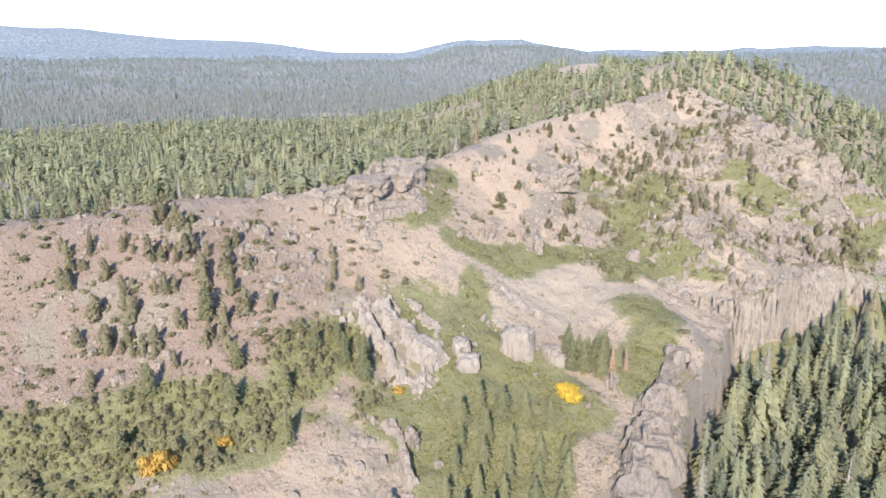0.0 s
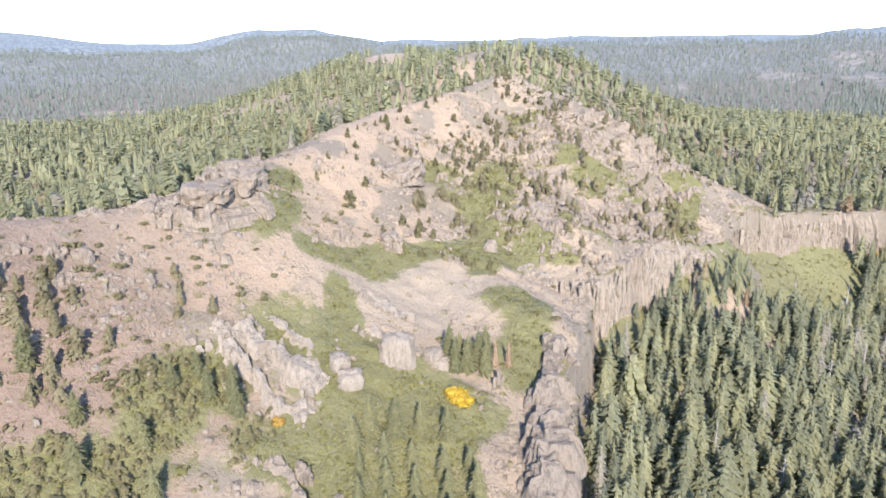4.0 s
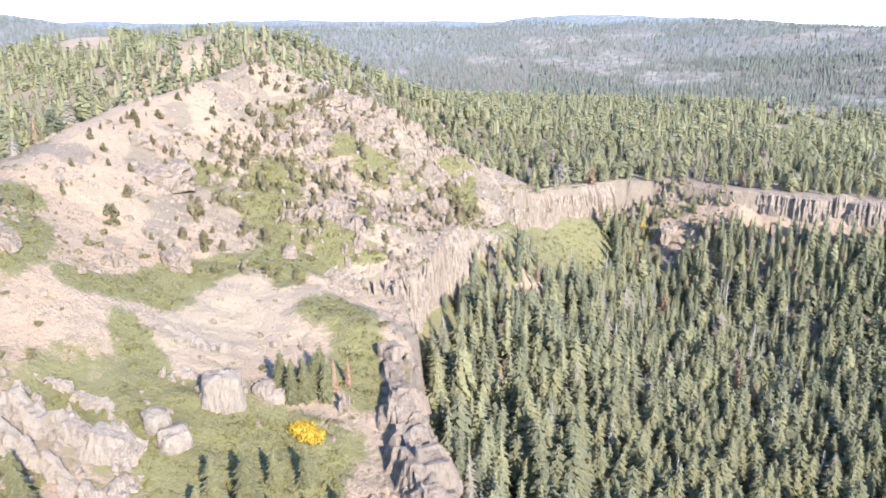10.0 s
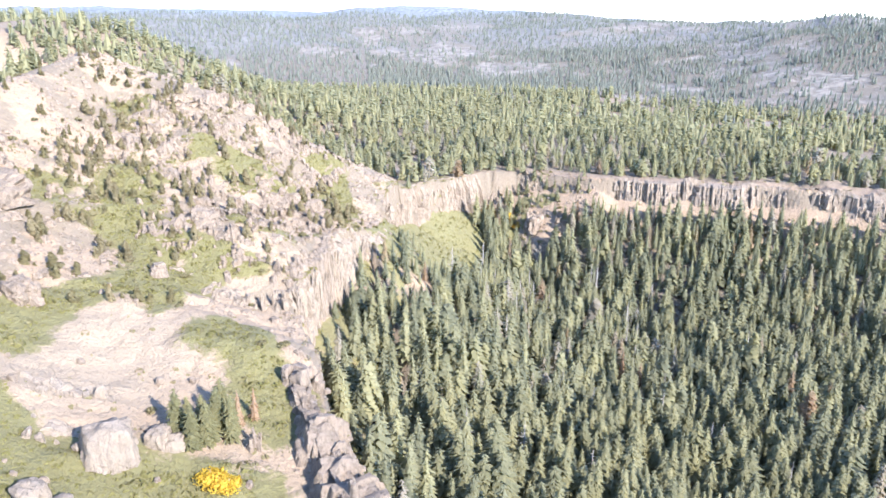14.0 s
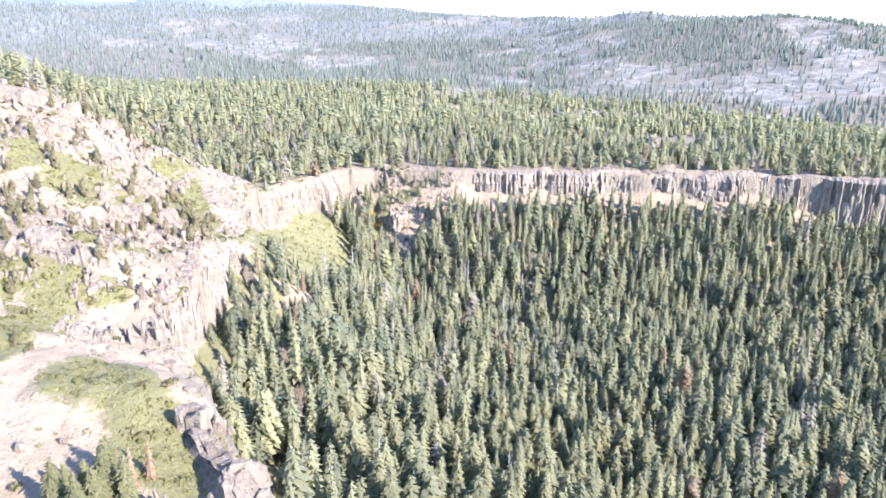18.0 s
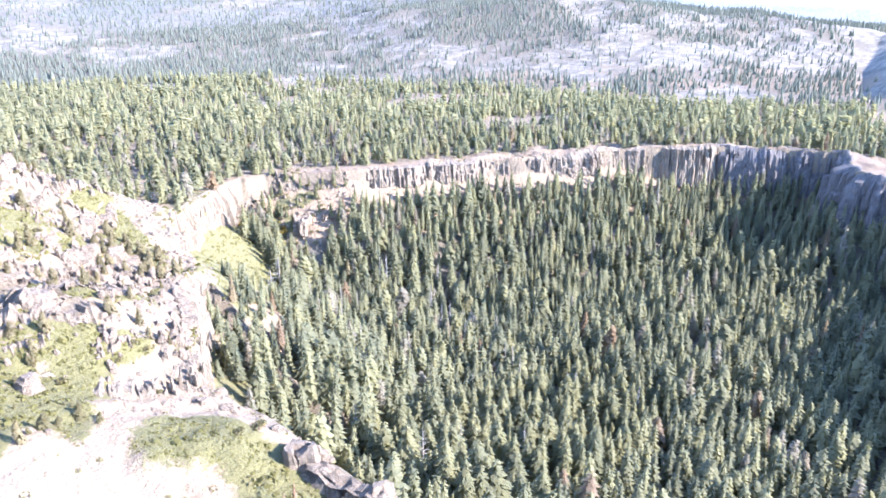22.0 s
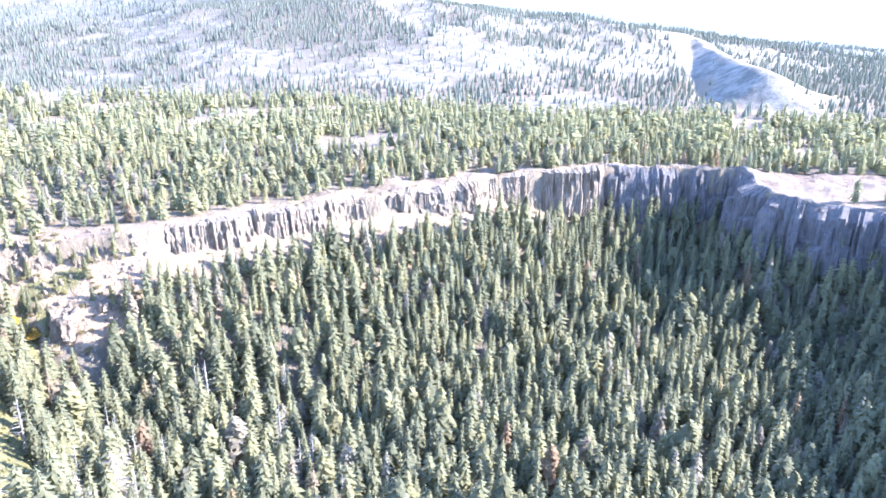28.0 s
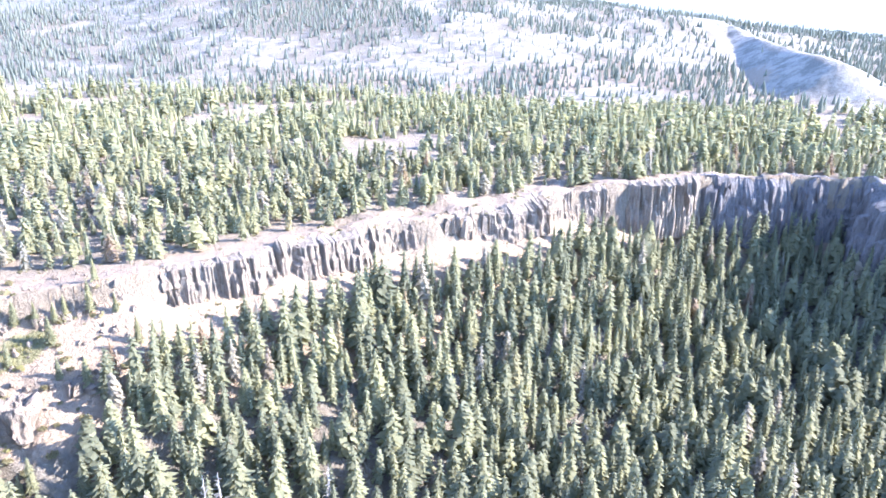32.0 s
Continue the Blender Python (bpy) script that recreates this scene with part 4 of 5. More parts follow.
    return part(name, me, parent) if parent else new(name, me)


NOSE = [(-40, 233, 66), (-26, 225, 62), (-12, 221, 61), (-2, 229, 61), (6, 245, 61.5), (16, 263, 60.5), (31, 282, 58), (42, 302, 54)]
WALL = [(40, 312, 58), (48, 325, 57), (65, 351, 53), (95, 377, 51), (120, 393, 45)]
nose = cliff("cliff_nose", "pale tan columnar cliff below the bare hill", [(x, y, t - 1.5) for x, y, t in NOSE], 12, 1, 1.5, 2, 190, 0.7)
rock_face("rock_face", NOSE, 14, 11, nose, 2.4, 2.0, 0.26, 2.5, None, 1.9, 0.45, False, True)
wall_cliff = cliff("cliff_wall", "long pale cliff wall over a green scree slope", WALL, 8, 2, 2.4, 1, 60, 0.8, 0.8)
rock_face("rock_face", WALL, 13, 12, wall_cliff, 3.0, 2.2, 0.20, 3.0, CLIFF_PALE, 2.2, 0.5, False, True)
rim_cliff = cliff("cliff_rim", "sunlit row of grey rock columns along the plateau rim", [(186, 356, 54)] + RIM[19:23], 6, 3, 2.4, 1, 90, 0.9, 0.8)
rock_face("rock_face", [(184, 357, 54)] + RIM[19:25], 9.5, 13, rim_cliff, 3.4, 2.6, 0.12, 3.0, RIM_ROCK, 2.4, 0.5, False, True)
# the end wall takes the rock that has its shade coloured in
corner = cliff("cliff_corner", "shaded high rock wall at the end of the basin", RIM[24:30], 18, 4, 3.2, 1, 70, 0.8, 1.0, shaded_columns)
rock_face("rock_face", RIM[24:33], 21, 14, corner, 5.4, 4.8, 0.32, 4.0, SHADED_ROCK, 4.4, 0.8)

# ---- crags and boulders ----
def crag_mesh(seed, detail=3, ragged=0.3, block=0.07, name="crag"):
    """A rock about 1 in radius: stepped blocks and ledges, split by upright fissures, flat underneath."""
    bm = bmesh.new()
    bmesh.ops.create_icosphere(bm, subdivisions=detail, radius=1.0)
    shift = Vector((seed * 3.7, seed * 1.3, seed * 2.1))
    for v in bm.verts:
        n = v.co.normalized()
        upright = Vector((n.x, n.y, n.z * 0.45))
        r = 1 + ragged * noise.fractal(n * 1.15 + shift, 0.9, 2.0, 3) + 0.06 * noise.fractal(upright * 3.4 + shift, 0.9, 2.2, 3)
        r += block * noise.cell(Vector((n.x * 1.9, n.y * 1.9, n.z * 1.1)) + noise.noise_vector(n * 3.1 + shift) * 0.5 + shift)
        groove = abs(noise.noise(Vector((n.x * 3.6, n.y * 3.6, n.z * 0.7)) + shift * 1.7))
        r -= 0.13 * max(0.0, 1 - groove / 0.08) * (1 - abs(n.z) ** 4)
        r *= max(abs(n.x), abs(n.y), abs(n.z)) ** -0.55 * 0.86
        v.co = Vector((n.x * r * 1.05, n.y * r * 1.05, math.copysign(abs(n.z) ** 0.8, n.z) * r))
        if v.co.z < -0.3:
            v.co.z = -0.3 + (v.co.z + 0.3) * 0.2
    me = bpy.data.meshes.new(name)
    bm.to_mesh(me)
    bm.free()
    return me


def block_mesh(seed, mat, name="block"):
    """An angular upright block of rock, about 1 wide each way and 1 tall."""
    g2 = np.random.default_rng(seed)
    bm = bmesh.new()
    lean = g2.normal(0, 0.12, 2)
    corners = []
    for k in range(26):
        p = g2.uniform(-1, 1, 3)
        p /= np.abs(p).max() ** 0.75 * np.linalg.norm(p) ** 0.25
        h = (p[2] + 1) / 2
        taper = 1.08 - 0.3 * h
        corners.append(bm.verts.new((p[0] * 0.5 * taper + lean[0] * h, p[1] * 0.5 * taper + lean[1] * h, h)))
    out = bmesh.ops.convex_hull(bm, input=corners)
    bmesh.ops.delete(bm, geom=[v for v in out["geom_interior"] if isinstance(v, bmesh.types.BMVert)], context="VERTS")
    me = bpy.data.meshes.new(name)
    bm.to_mesh(me)
    bm.free()
    me.materials.append(mat)
    return me


def slab_mesh(seed, mat, name="slab"):
    """A weathered standing slab, about 1 wide and 1 tall: fluted sides, stepped ledges, a broken flat head."""
    g2 = np.random.default_rng(seed)
    n, levels = 9, 8
    a = np.arange(n) * 6.283 / n
    box = 0.5 / np.maximum(np.abs(np.cos(a + g2.uniform(0, 0.7))), np.abs(np.sin(a + 0.2))) ** 0.7
    flute = 1 - 0.25 * (g2.random(n) < 0.3) + g2.normal(0, 0.11, n)
    shove = np.zeros(2)
    cut_a, cut_h = g2.uniform(0, 6.28), g2.uniform(0.5, 0.85)
    v, shrink = [], 1.08
    for lev in range(levels + 1):
        h = lev / levels
        shrink *= g2.uniform(0.93, 1.0) if lev < levels - 1 else 0.82
        r = box * flute * shrink * g2.uniform(0.95, 1.05, n)
        shove = shove + g2.normal(0, 0.045, 2) * (lev % 2)
        z = np.full(n, h) + g2.normal(0, 0.015, n)
        side = np.cos(a - cut_a)
        z = np.where((side > 0.25) & (h > cut_h), cut_h + (h - cut_h) * 0.25, z)
        r = np.where((side > 0.25) & (h > cut_h), r * (1 - 0.45 * (h - cut_h) / (1 - cut_h)), r)
        v += list(np.stack([np.cos(a) * r + shove[0], np.sin(a) * r + shove[1], z], -1))
    v.append(np.array([0, 0, 0.97]))
    f = []
    for lev in range(levels):
        for k in range(n):
            p, q = lev * n + k, lev * n + (k + 1) % n
            f += [(p, q, q + n), (p, q + n, p + n)]
    f += [(levels * n + k, levels * n + (k + 1) % n, len(v) - 1) for k in range(n)]
    return mesh_of(name, v, f, mat)


slabs = [slab_mesh(670 + k, FIN_ROCK) for k in range(8)]
pale_slabs = [slab_mesh(690 + k, PALE_ROCK) for k in range(5)]
dark_blocks = [block_mesh(600 + k, ROCK) for k in range(9)]
pale_blocks = [block_mesh(650 + k, PALE_ROCK) for k in range(6)]
boulders = [crag_mesh(k + 21, 4, 0.16, 0.02, "boulder") for k in range(3)]
for me in boulders:
    me.polygons.foreach_set("use_smooth", np.ones(len(me.polygons), bool))
    me.materials.append(PALE_ROCK)


def rock(name, me, x, y, size, label, group="", lift=0.0, turn=0.0):
    """A single stone resting in the ground."""
    ob = new(name, me)
    ob.matrix_basis = pose(x, y, float(ground_z(x, y)) - 0.2 * size[2] + lift, 0, 0, turn) @ Matrix.Diagonal((*size, 1))
    return tagged(ob, label, "rock", group)


def crag(x, y, size, label, group="", count=7, pale=False, seed=0, turn=0.0, name="crag"):
    """Upright blocks leaning on one another; each block is a part."""
    g2 = np.random.default_rng(seed + int(abs(x) * 13 + abs(y) * 7))
    body = tagged(new(name), label, "rock", group)
    z0 = float(ground_z(x, y))
    body.location = (x, y, z0)
    stock = (pale_slabs + pale_blocks[:2]) if pale else (slabs + dark_blocks[:3])
    c, s = math.cos(radians(turn)), math.sin(radians(turn))
    for b in range(count):
        q, away = g2.uniform(0, 6.283), 0.78 * math.sqrt(g2.uniform(0.03, 1.0)) * (b > 0)
        u, v = math.cos(q) * away * size[0], math.sin(q) * away * size[1]
        dx, dy = u * c - v * s, u * s + v * c
        wide = 2.0 * g2.uniform(0.3, 0.55) * (7 / max(count, 5)) ** 0.35
        top = size[2] * (1.0 - 0.62 * away) * g2.uniform(0.7, 1.1)
        base = float(ground_z(x + dx, y + dy)) - z0 - 0.6
        h = max(1.0, top - min(0.0, base) * 0.3)
        ob = part("block", stock[int(g2.integers(0, len(stock)))], body)
        ob.matrix_basis = pose(dx, dy, base, float(g2.normal(0, 5)), float(g2.normal(0, 5)), float(g2.uniform(0, 360))) @ Matrix.Diagonal((size[0] * wide, size[1] * wide * g2.uniform(0.7, 1.1), h + 0.6, 1))
    return body


g = np.random.default_rng(61)
def settle(me, x, y, size, label, turn):
    ob = new("boulder", me)
    ob.matrix_basis = pose(x, y, float(ground_z(x, y)) + 0.12 * size[2], 0, 0, turn) @ Matrix.Diagonal((*size, 1))
    return tagged(ob, label, "rock")


settle(boulders[0], -47, 151, (5.4, 4.6, 7.4), "great pale rounded boulder with vertical cracks above scrub", 20)
settle(boulders[1], -38.5, 157, (3.0, 2.6, 3.4), "pale cracked boulder beside green scrub", 70)
settle(boulders[2], -35.5, 156, (2.4, 2.2, 2.8), "smaller pale boulder leaning on its neighbour", 10)
settle(boulders[2], -53, 134.5, (3.6, 3.2, 3.6), "pale boulder standing in green scrub", 40)
settle(boulders[1], -57.5, 137, (3.2, 2.8, 3.4), "small pale boulder standing in green scrub", 140)
crag(-19.5, 156, (1.6, 1.4, 5.0), "narrow rock pillar beside dead trees", count=3, name="rock_pillar")
crag(-26, 168, (1.8, 1.4, 4.5), "short rock pillar beside tall firs", count=3, name="rock_pillar")
for x, y, sx, sz in ((-74, 133, 3.5, 2.6), (-61, 127, 3, 2.8), (-83, 133, 3.2, 2.2), (-65, 134, 3, 2.0), (-88, 130, 3, 2.0)):
    crag(x, y, (sx, sx * 0.8, sz), "pale broken crag with dark cracks above scrub", "scrub crags", 8, True)
for x, y, sx, sz in ((-118, 166, 5, 4), (-124, 178, 5, 4), (-127, 192, 5, 3), (-128, 210, 5, 3), (-129, 156, 4.5, 2.6), (-138, 142, 5, 2), (-100, 266, 6, 4.6), (-93, 272, 5, 4), (-84, 192, 3.6, 4), (-112, 161, 5, 4.4), (-120, 186, 5, 4), (-107, 180, 3.6, 3.6), (-122, 158, 5, 3.6)):
    crag(x, y, (sx, sx * 0.75, sz), "grey-brown rock outcrop rising from the bare slope", "slope outcrops", 9, turn=float(g.uniform(0, 180)))
for x, y, sx, sz in ((-131, 121, 3.6, 2.6), (-125, 125, 3.4, 3.0), (-119, 130, 3.6, 2.8), (-110, 131, 3, 2.2), (-137, 116, 3.4, 2.2)):
    crag(x, y, (sx, sx * 0.8, sz), "row of dark cracked rocks across the slope", "slope rock row", 5)
for x, y, sx, sz in ((-51, 106, 2.6, 4.0), (-47, 98, 2.6, 4.0), (-44, 89, 2.6, 4)):
    crag(x, y, (sx, sx * 0.7, sz), "jagged dark rock spine above the scrub bowl", "rock spine", 7)
# the rock fin along the basin's edge: two ragged faces back to back and standing slabs on its crown
fin_y = np.arange(106, 182, 1.5)
fin_x = np.interp(fin_y, [106, 130, 160, 195, 208], [4, -1, -6.5, -12, -14])
fin_top = ground_z(fin_x, fin_y) + 6.4 + 2.8 * vnoise(fin_y, fin_y * 0, 15, 88) + 1.5 * vnoise(fin_y, fin_y * 0, 5, 89) - 3.4 * step(fin_y, 168, 182)
for notch in (117.0, 129.5, 141.0, 149.0, 163.5, 176.0, 188.0):
    fin_top = fin_top - 4.5 * np.clip(1 - np.abs(fin_y - notch) / 1.8, 0, 1)
fin = tagged(new("rock_fin"), "narrow weathered tan rock fin with steep broken sides", "rock")
rock_face("basin_face", [(float(x) + 1.6, float(y), float(t)) for x, y, t in zip(fin_x, fin_y, fin_top)], 18, 15, fin, 3.4, 6.5, 0.10, 3.6, FIN_ROCK, 0.8, 0.5, True)
rock_face("bench_face", [(float(x) - 1.6, float(y), float(t)) for x, y, t in zip(fin_x[::-1], fin_y[::-1], fin_top[::-1])], 12, 16, fin, 3.2, 6.0, 0.12, 3.6, FIN_ROCK, 0.8, 0.5, True)
for k in range(4):
    y = 116 + 58 * k / 3
    x = float(np.interp(y, [106, 130, 160, 195, 208], [4, -1, -6.5, -12, -14])) + float(g.uniform(-3.0, 1.5))
    small = 0.65 if y > 180 else 1.0
    crag(x, y, (float(g.uniform(4.6, 6.6)) * small, float(g.uniform(5.0, 7.0)), float(g.uniform(7.0, 10.5)) * small), "tall weathered tan slab of the narrow fin", "fin rocks", 4)
# the pinnacle in the gully and its neighbours
spire = crag_mesh(57, 4, 0.34, 0.12, "pinnacle")
spire.materials.append(FIN_ROCK)
ob = new("pinnacle", spire)
ob.matrix_basis = pose(137.5, 358.5, float(ground_z(137.5, 358.5)) + 1.0, 0, 0, 30) @ Matrix.Diagonal((5.2, 4.6, 7.5, 1))
tagged(ob, "tan rock pinnacle above a sandy gully slope", "rock")
crag(151, 353, (4.5, 3.5, 3.5), "shaded rock at the edge of the gully", count=6)
for k in range(14):
    x, y = 126 + k * 3.8 + float(g.uniform(-2, 2)), 391 - max(0, k - 4) * 3.6 + float(g.uniform(-4, 0))
    sz = float(g.uniform(1.3, 2.6))
    crag(x, y, (sz, sz * 0.8, sz * 0.9), "broken rock around the head of the gully", "gully rocks", 5)
for k in range(44):
    x, y = float(g.uniform(140, 176)), float(g.uniform(350, 384))
    sz = float(g.uniform(0.7, 2.0))
    rock("rock", dark_blocks[k % 9], x, y, (sz, sz * 0.85, sz * float(g.uniform(0.7, 1.2))), "dark fallen block in the gully rubble", "gully rubble", turn=float(g.uniform(0, 360)))
# walls of rock breaking out of the slopes
for k, (label, line, tall, up, depth, pitch, mat) in enumerate((
        ("rugged grey-brown outcrop with a shaded hollow face", [(-130, 150), (-121, 156), (-112, 162), (-108, 173), (-109, 186), (-116, 198)], 11, 0.55, 4.0, 6.0, BROWN_ROCK),
        ("pale broken wall of upright slabs above scrub", [(-87, 127), (-78, 123), (-70, 120), (-63, 119), (-55, 125)], 7, 0.8, 2.6, 2.8, PALE_ROCK),
        ("pale broken wall of upright slabs above scrub", [(-87, 134), (-77, 131), (-66, 130), (-57, 131)], 7, 0.8, 2.6, 2.6, PALE_ROCK),
        ("pale broken wall of upright slabs above scrub", [(-84, 142), (-73, 139), (-63, 138)], 5, 0.8, 2.2, 2.4, PALE_ROCK)) + (
        ("jagged dark rock spine above the scrub bowl", [(-62, 107), (-56, 104), (-50, 100), (-45, 95), (-42, 86)], 8, 0.6, 3.0, 2.2, ROCK),
        ("low dark rock step across the slope", [(-130, 111), (-125, 115), (-120, 121), (-113, 126), (-106, 131)], 4, 0.55, 2.0, 2.6, ROCK),
        ("low dark rock step across the slope", [(-150, 100), (-143, 105), (-136, 112)], 3, 0.55, 1.6, 2.2, ROCK),
        ("pale ledges below the bare bowl", [(-62, 160), (-54, 157), (-46, 156), (-38, 160), (-32, 164)], 4.5, 0.35, 1.6, 3.0, PALE_ROCK),
        ("pale ledges below the bare bowl", [(-66, 172), (-57, 171), (-50, 174)], 3, 0.35, 1.4, 2.4, PALE_ROCK))):
    outcrop = tagged(new("rock_outcrop"), label, "rock", "slope outcrops")
    rock_face("rock_face", [(x, y, float(ground_z(x, y)) + tall * up) for x, y in line], tall, 300 + 19 * k, outcrop, depth, pitch, 0.55 if tall < 12 else 0.3, 3.0, mat, 0.3, 0.45)
    stock = pale_slabs if mat is PALE_ROCK else slabs
    for b in range(9):
        (ax, ay), (bx2, by2) = [(p, q) for p, q in zip(line[:-1], line[1:])][b % (len(line) - 1)]
        u, away = float(g.uniform(0, 1)), float(g.uniform(1.5, 5.0))
        run = math.hypot(bx2 - ax, by2 - ay)
        x, y = ax + (bx2 - ax) * u + (by2 - ay) / run * away, ay + (by2 - ay) * u - (bx2 - ax) / run * away
        s = float(g.uniform(0.9, 2.4))
        fallen = part("block", stock[b % len(stock)], outcrop)
        fallen.matrix_basis = pose(x, y, float(ground_z(x, y)) - 0.3 * s, float(g.normal(0, 8)), float(g.normal(0, 8)), float(g.uniform(0, 360))) @ Matrix.Diagonal((s, s * 0.85, s * float(g.uniform(0.7, 1.3)), 1))
brown_crags = [crag_mesh(k + 41, 4, 0.34, 0.10, "outcrop") for k in range(3)]
for me in brown_crags:
    me.materials.append(BROWN_ROCK)
for k, (x, y, size, turn, label) in enumerate(((-88, 254, (10, 13, 6.5), 25, "broad grey-brown rock dome with brush on its crown"), (-118, 170, (8, 11, 5.2), 20, "rugged grey-brown outcrop with a shaded hollow face"),
                                               (-115, 183, (6, 9, 5.6), 10, "rugged grey-brown outcrop beside a green strip"), (-124, 154, (5, 7, 4), 60, "low grey-brown outcrop on the crest"), (-123, 193, (6.5, 8, 4), 100, "grey-brown outcrop below the crest"),
                                               (-72, 205, (4, 6, 4.5), 30, "tilted grey rock beside the scrub strip"))):
    ob = new("outcrop", brown_crags[k % 3])
    ob.matrix_basis = pose(x, y, float(ground_z(x, y)) - (0.32 if k == 0 else 0.15) * size[2], 0, 0, turn) @ Matrix.Diagonal((*size, 1))
    tagged(ob, label, "rock", "slope outcrops")
rock("slab", slabs[1], -42, 226, (6.0, 5.0, 5.0), "pinkish grey slab leaning out of green scrub", lift=-0.6, turn=20)
# broken steps on the hillside
for k, (line, tall) in enumerate((([(-36, 262), (-24, 256), (-12, 251), (0, 258), (6, 268), (13, 286)], 5.5), ([(-46, 290), (-30, 285), (-16, 282), (-2, 281), (8, 290), (13, 304)], 6.0),
                                  ([(-30, 322), (-16, 318), (-4, 316), (6, 310), (14, 302)], 5.5), ([(-60, 312), (-46, 310), (-34, 304)], 4.5), ([(-14, 342), (0, 335), (12, 326), (20, 318)], 5.0),
                                  ([(-44, 335), (-30, 338), (-18, 334)], 4.0), ([(-30, 273), (-18, 268), (-6, 270)], 4.0), ([(8, 345), (24, 338), (34, 336)], 4.5), ([(-22, 236), (-6, 232), (5, 243), (12, 260), (18, 276)], 4.0), ([(-12, 244), (0, 246), (6, 258)], 3.5))):
    top = [(x, y, float(ground_z(x, y)) + tall * 0.6) for x, y in line]
    band = tagged(new("rock_band"), "broken band of tan rock spires across the hillside", "rock", "hillside steps")
    rock_face("rock_face", top, tall, 30 + 13 * k, band, 2.6, 2.0, 0.6, 2.0, FIN_ROCK, 0.3, 0.45)
made = 0
while made < 85:
    x, y = float(g.uniform(-62, 24)), float(g.uniform(240, 362))
    if not hill_bare(np.array(x), np.array(y)) or float(fbm(np.array(x), np.array(y), 30, 81)) < -0.2:
        continue
    trail = []
    for k in range(int(g.integers(4, 9))):
        gx2 = float(ground_z(x + 3, y) - ground_z(x - 3, y))
        gy2 = float(ground_z(x, y + 3) - ground_z(x, y - 3))
        ln = math.hypot(gx2, gy2) + 1e-6
        trail.append((x, y))
        x, y = x - 3.2 * (-gy2) / ln + float(g.normal(0, 0.7)), y - 3.2 * gx2 / ln + float(g.normal(0, 0.7))
    tall = float(g.uniform(2.4, 5.6))
    band = tagged(new("rock_band"), "short broken row of tan rock spires on the hillside", "rock", "hillside steps")
    rock_face("rock_face", [(a, b, float(ground_z(a, b)) + tall * 0.7) for a, b in trail], tall, 200 + 17 * made, band, 2.4, 1.9, 0.7, 1.6, FIN_ROCK, 0.3, 0.45)
    made += 1
# loose slabs on the ledge over the columns
for k in range(46):
    u = float(g.uniform(0, 1))
    x, y = -30 + 44 * u + float(g.normal(0, 2.5)), float(np.interp(u, [0, 0.5, 0.75, 1], [236, 232, 240, 256])) + float(g.normal(0, 3))
    if not inside_basin(np.array(x), np.array(y)):
        s = float(g.uniform(0.9, 3.0))
        rock("rock", (slabs + dark_blocks)[k % 17], x, y, (s, s * 0.85, s * float(g.uniform(0.7, 1.5))), "tan slab lying on the ledge above the columns", "ledge rocks", turn=float(g.uniform(0, 360)))
# rock ribs breaking through the upper hillside
n = 0
while n < 170:
    x, y = float(g.uniform(-75, 24)), float(g.uniform(236, 372))
    if not hill_bare(np.array(x), np.array(y)) or float(fbm(np.array(x), np.array(y), 30, 81)) < -0.08:
        continue
    s = float(g.uniform(0.8, 2.6))
    rock("rock", (slabs + dark_blocks)[n % 17], x, y, (s, s * 0.8, s * float(g.uniform(0.9, 1.7))), "weathered tan rock breaking through the hillside", "hillside rocks", turn=float(g.uniform(0, 360)))
    n += 1
n = 0
while n < 60:
    x, y = float(g.uniform(-165, -20)), float(g.uniform(75, 215))
    if not hill_bare(np.array(x), np.array(y)):
        continue
    s = float(g.uniform(0.8, 2.4))
    rock("stone", dark_blocks[n % 9], x, y, (s, s * 0.9, s * 0.8), "loose grey stone on the bare slope", "loose stones", turn=float(g.uniform(0, 360)))
    n += 1


# ---- pines, shrubs and aspens on the slopes ----
def clump_mesh(name, seed, blades, mat, round_=0.5, low=0.12, size=0.17):
    return mesh_of(name, *clump(seed, blades, round_, low, size), mat)


def branchy_stem(name, seed, mat, limbs=7, top=0.95, radius=0.02, reach=0.22):
    """A tapered trunk with limbs, height 1."""
    g2 = np.random.default_rng(seed)
    tv, tf = trunk_mesh(0.0, top, radius)
    v, f = [*tv], [tuple(t) for t in tf]
    for k in range(limbs):
        h = 0.2 + 0.72 * k / limbs
        q, ln = g2.uniform(0, 6.28), reach * (1.05 - h) * g2.uniform(0.7, 1.2)
        d = np.array([math.cos(q), math.sin(q), g2.uniform(-0.1, 0.4)])
        s = np.array([-math.sin(q), math.cos(q), 0]) * radius * 0.3
        up = np.array([0, 0, radius * 0.3])
        b = np.array([0, 0, h])
        k0 = len(v)
        v += [b + s, b - s, b + up, b + d * ln]
        f += [(k0, k0 + 1, k0 + 3), (k0 + 1, k0 + 2, k0 + 3), (k0 + 2, k0, k0 + 3)]
    return mesh_of(name, v, f, mat)


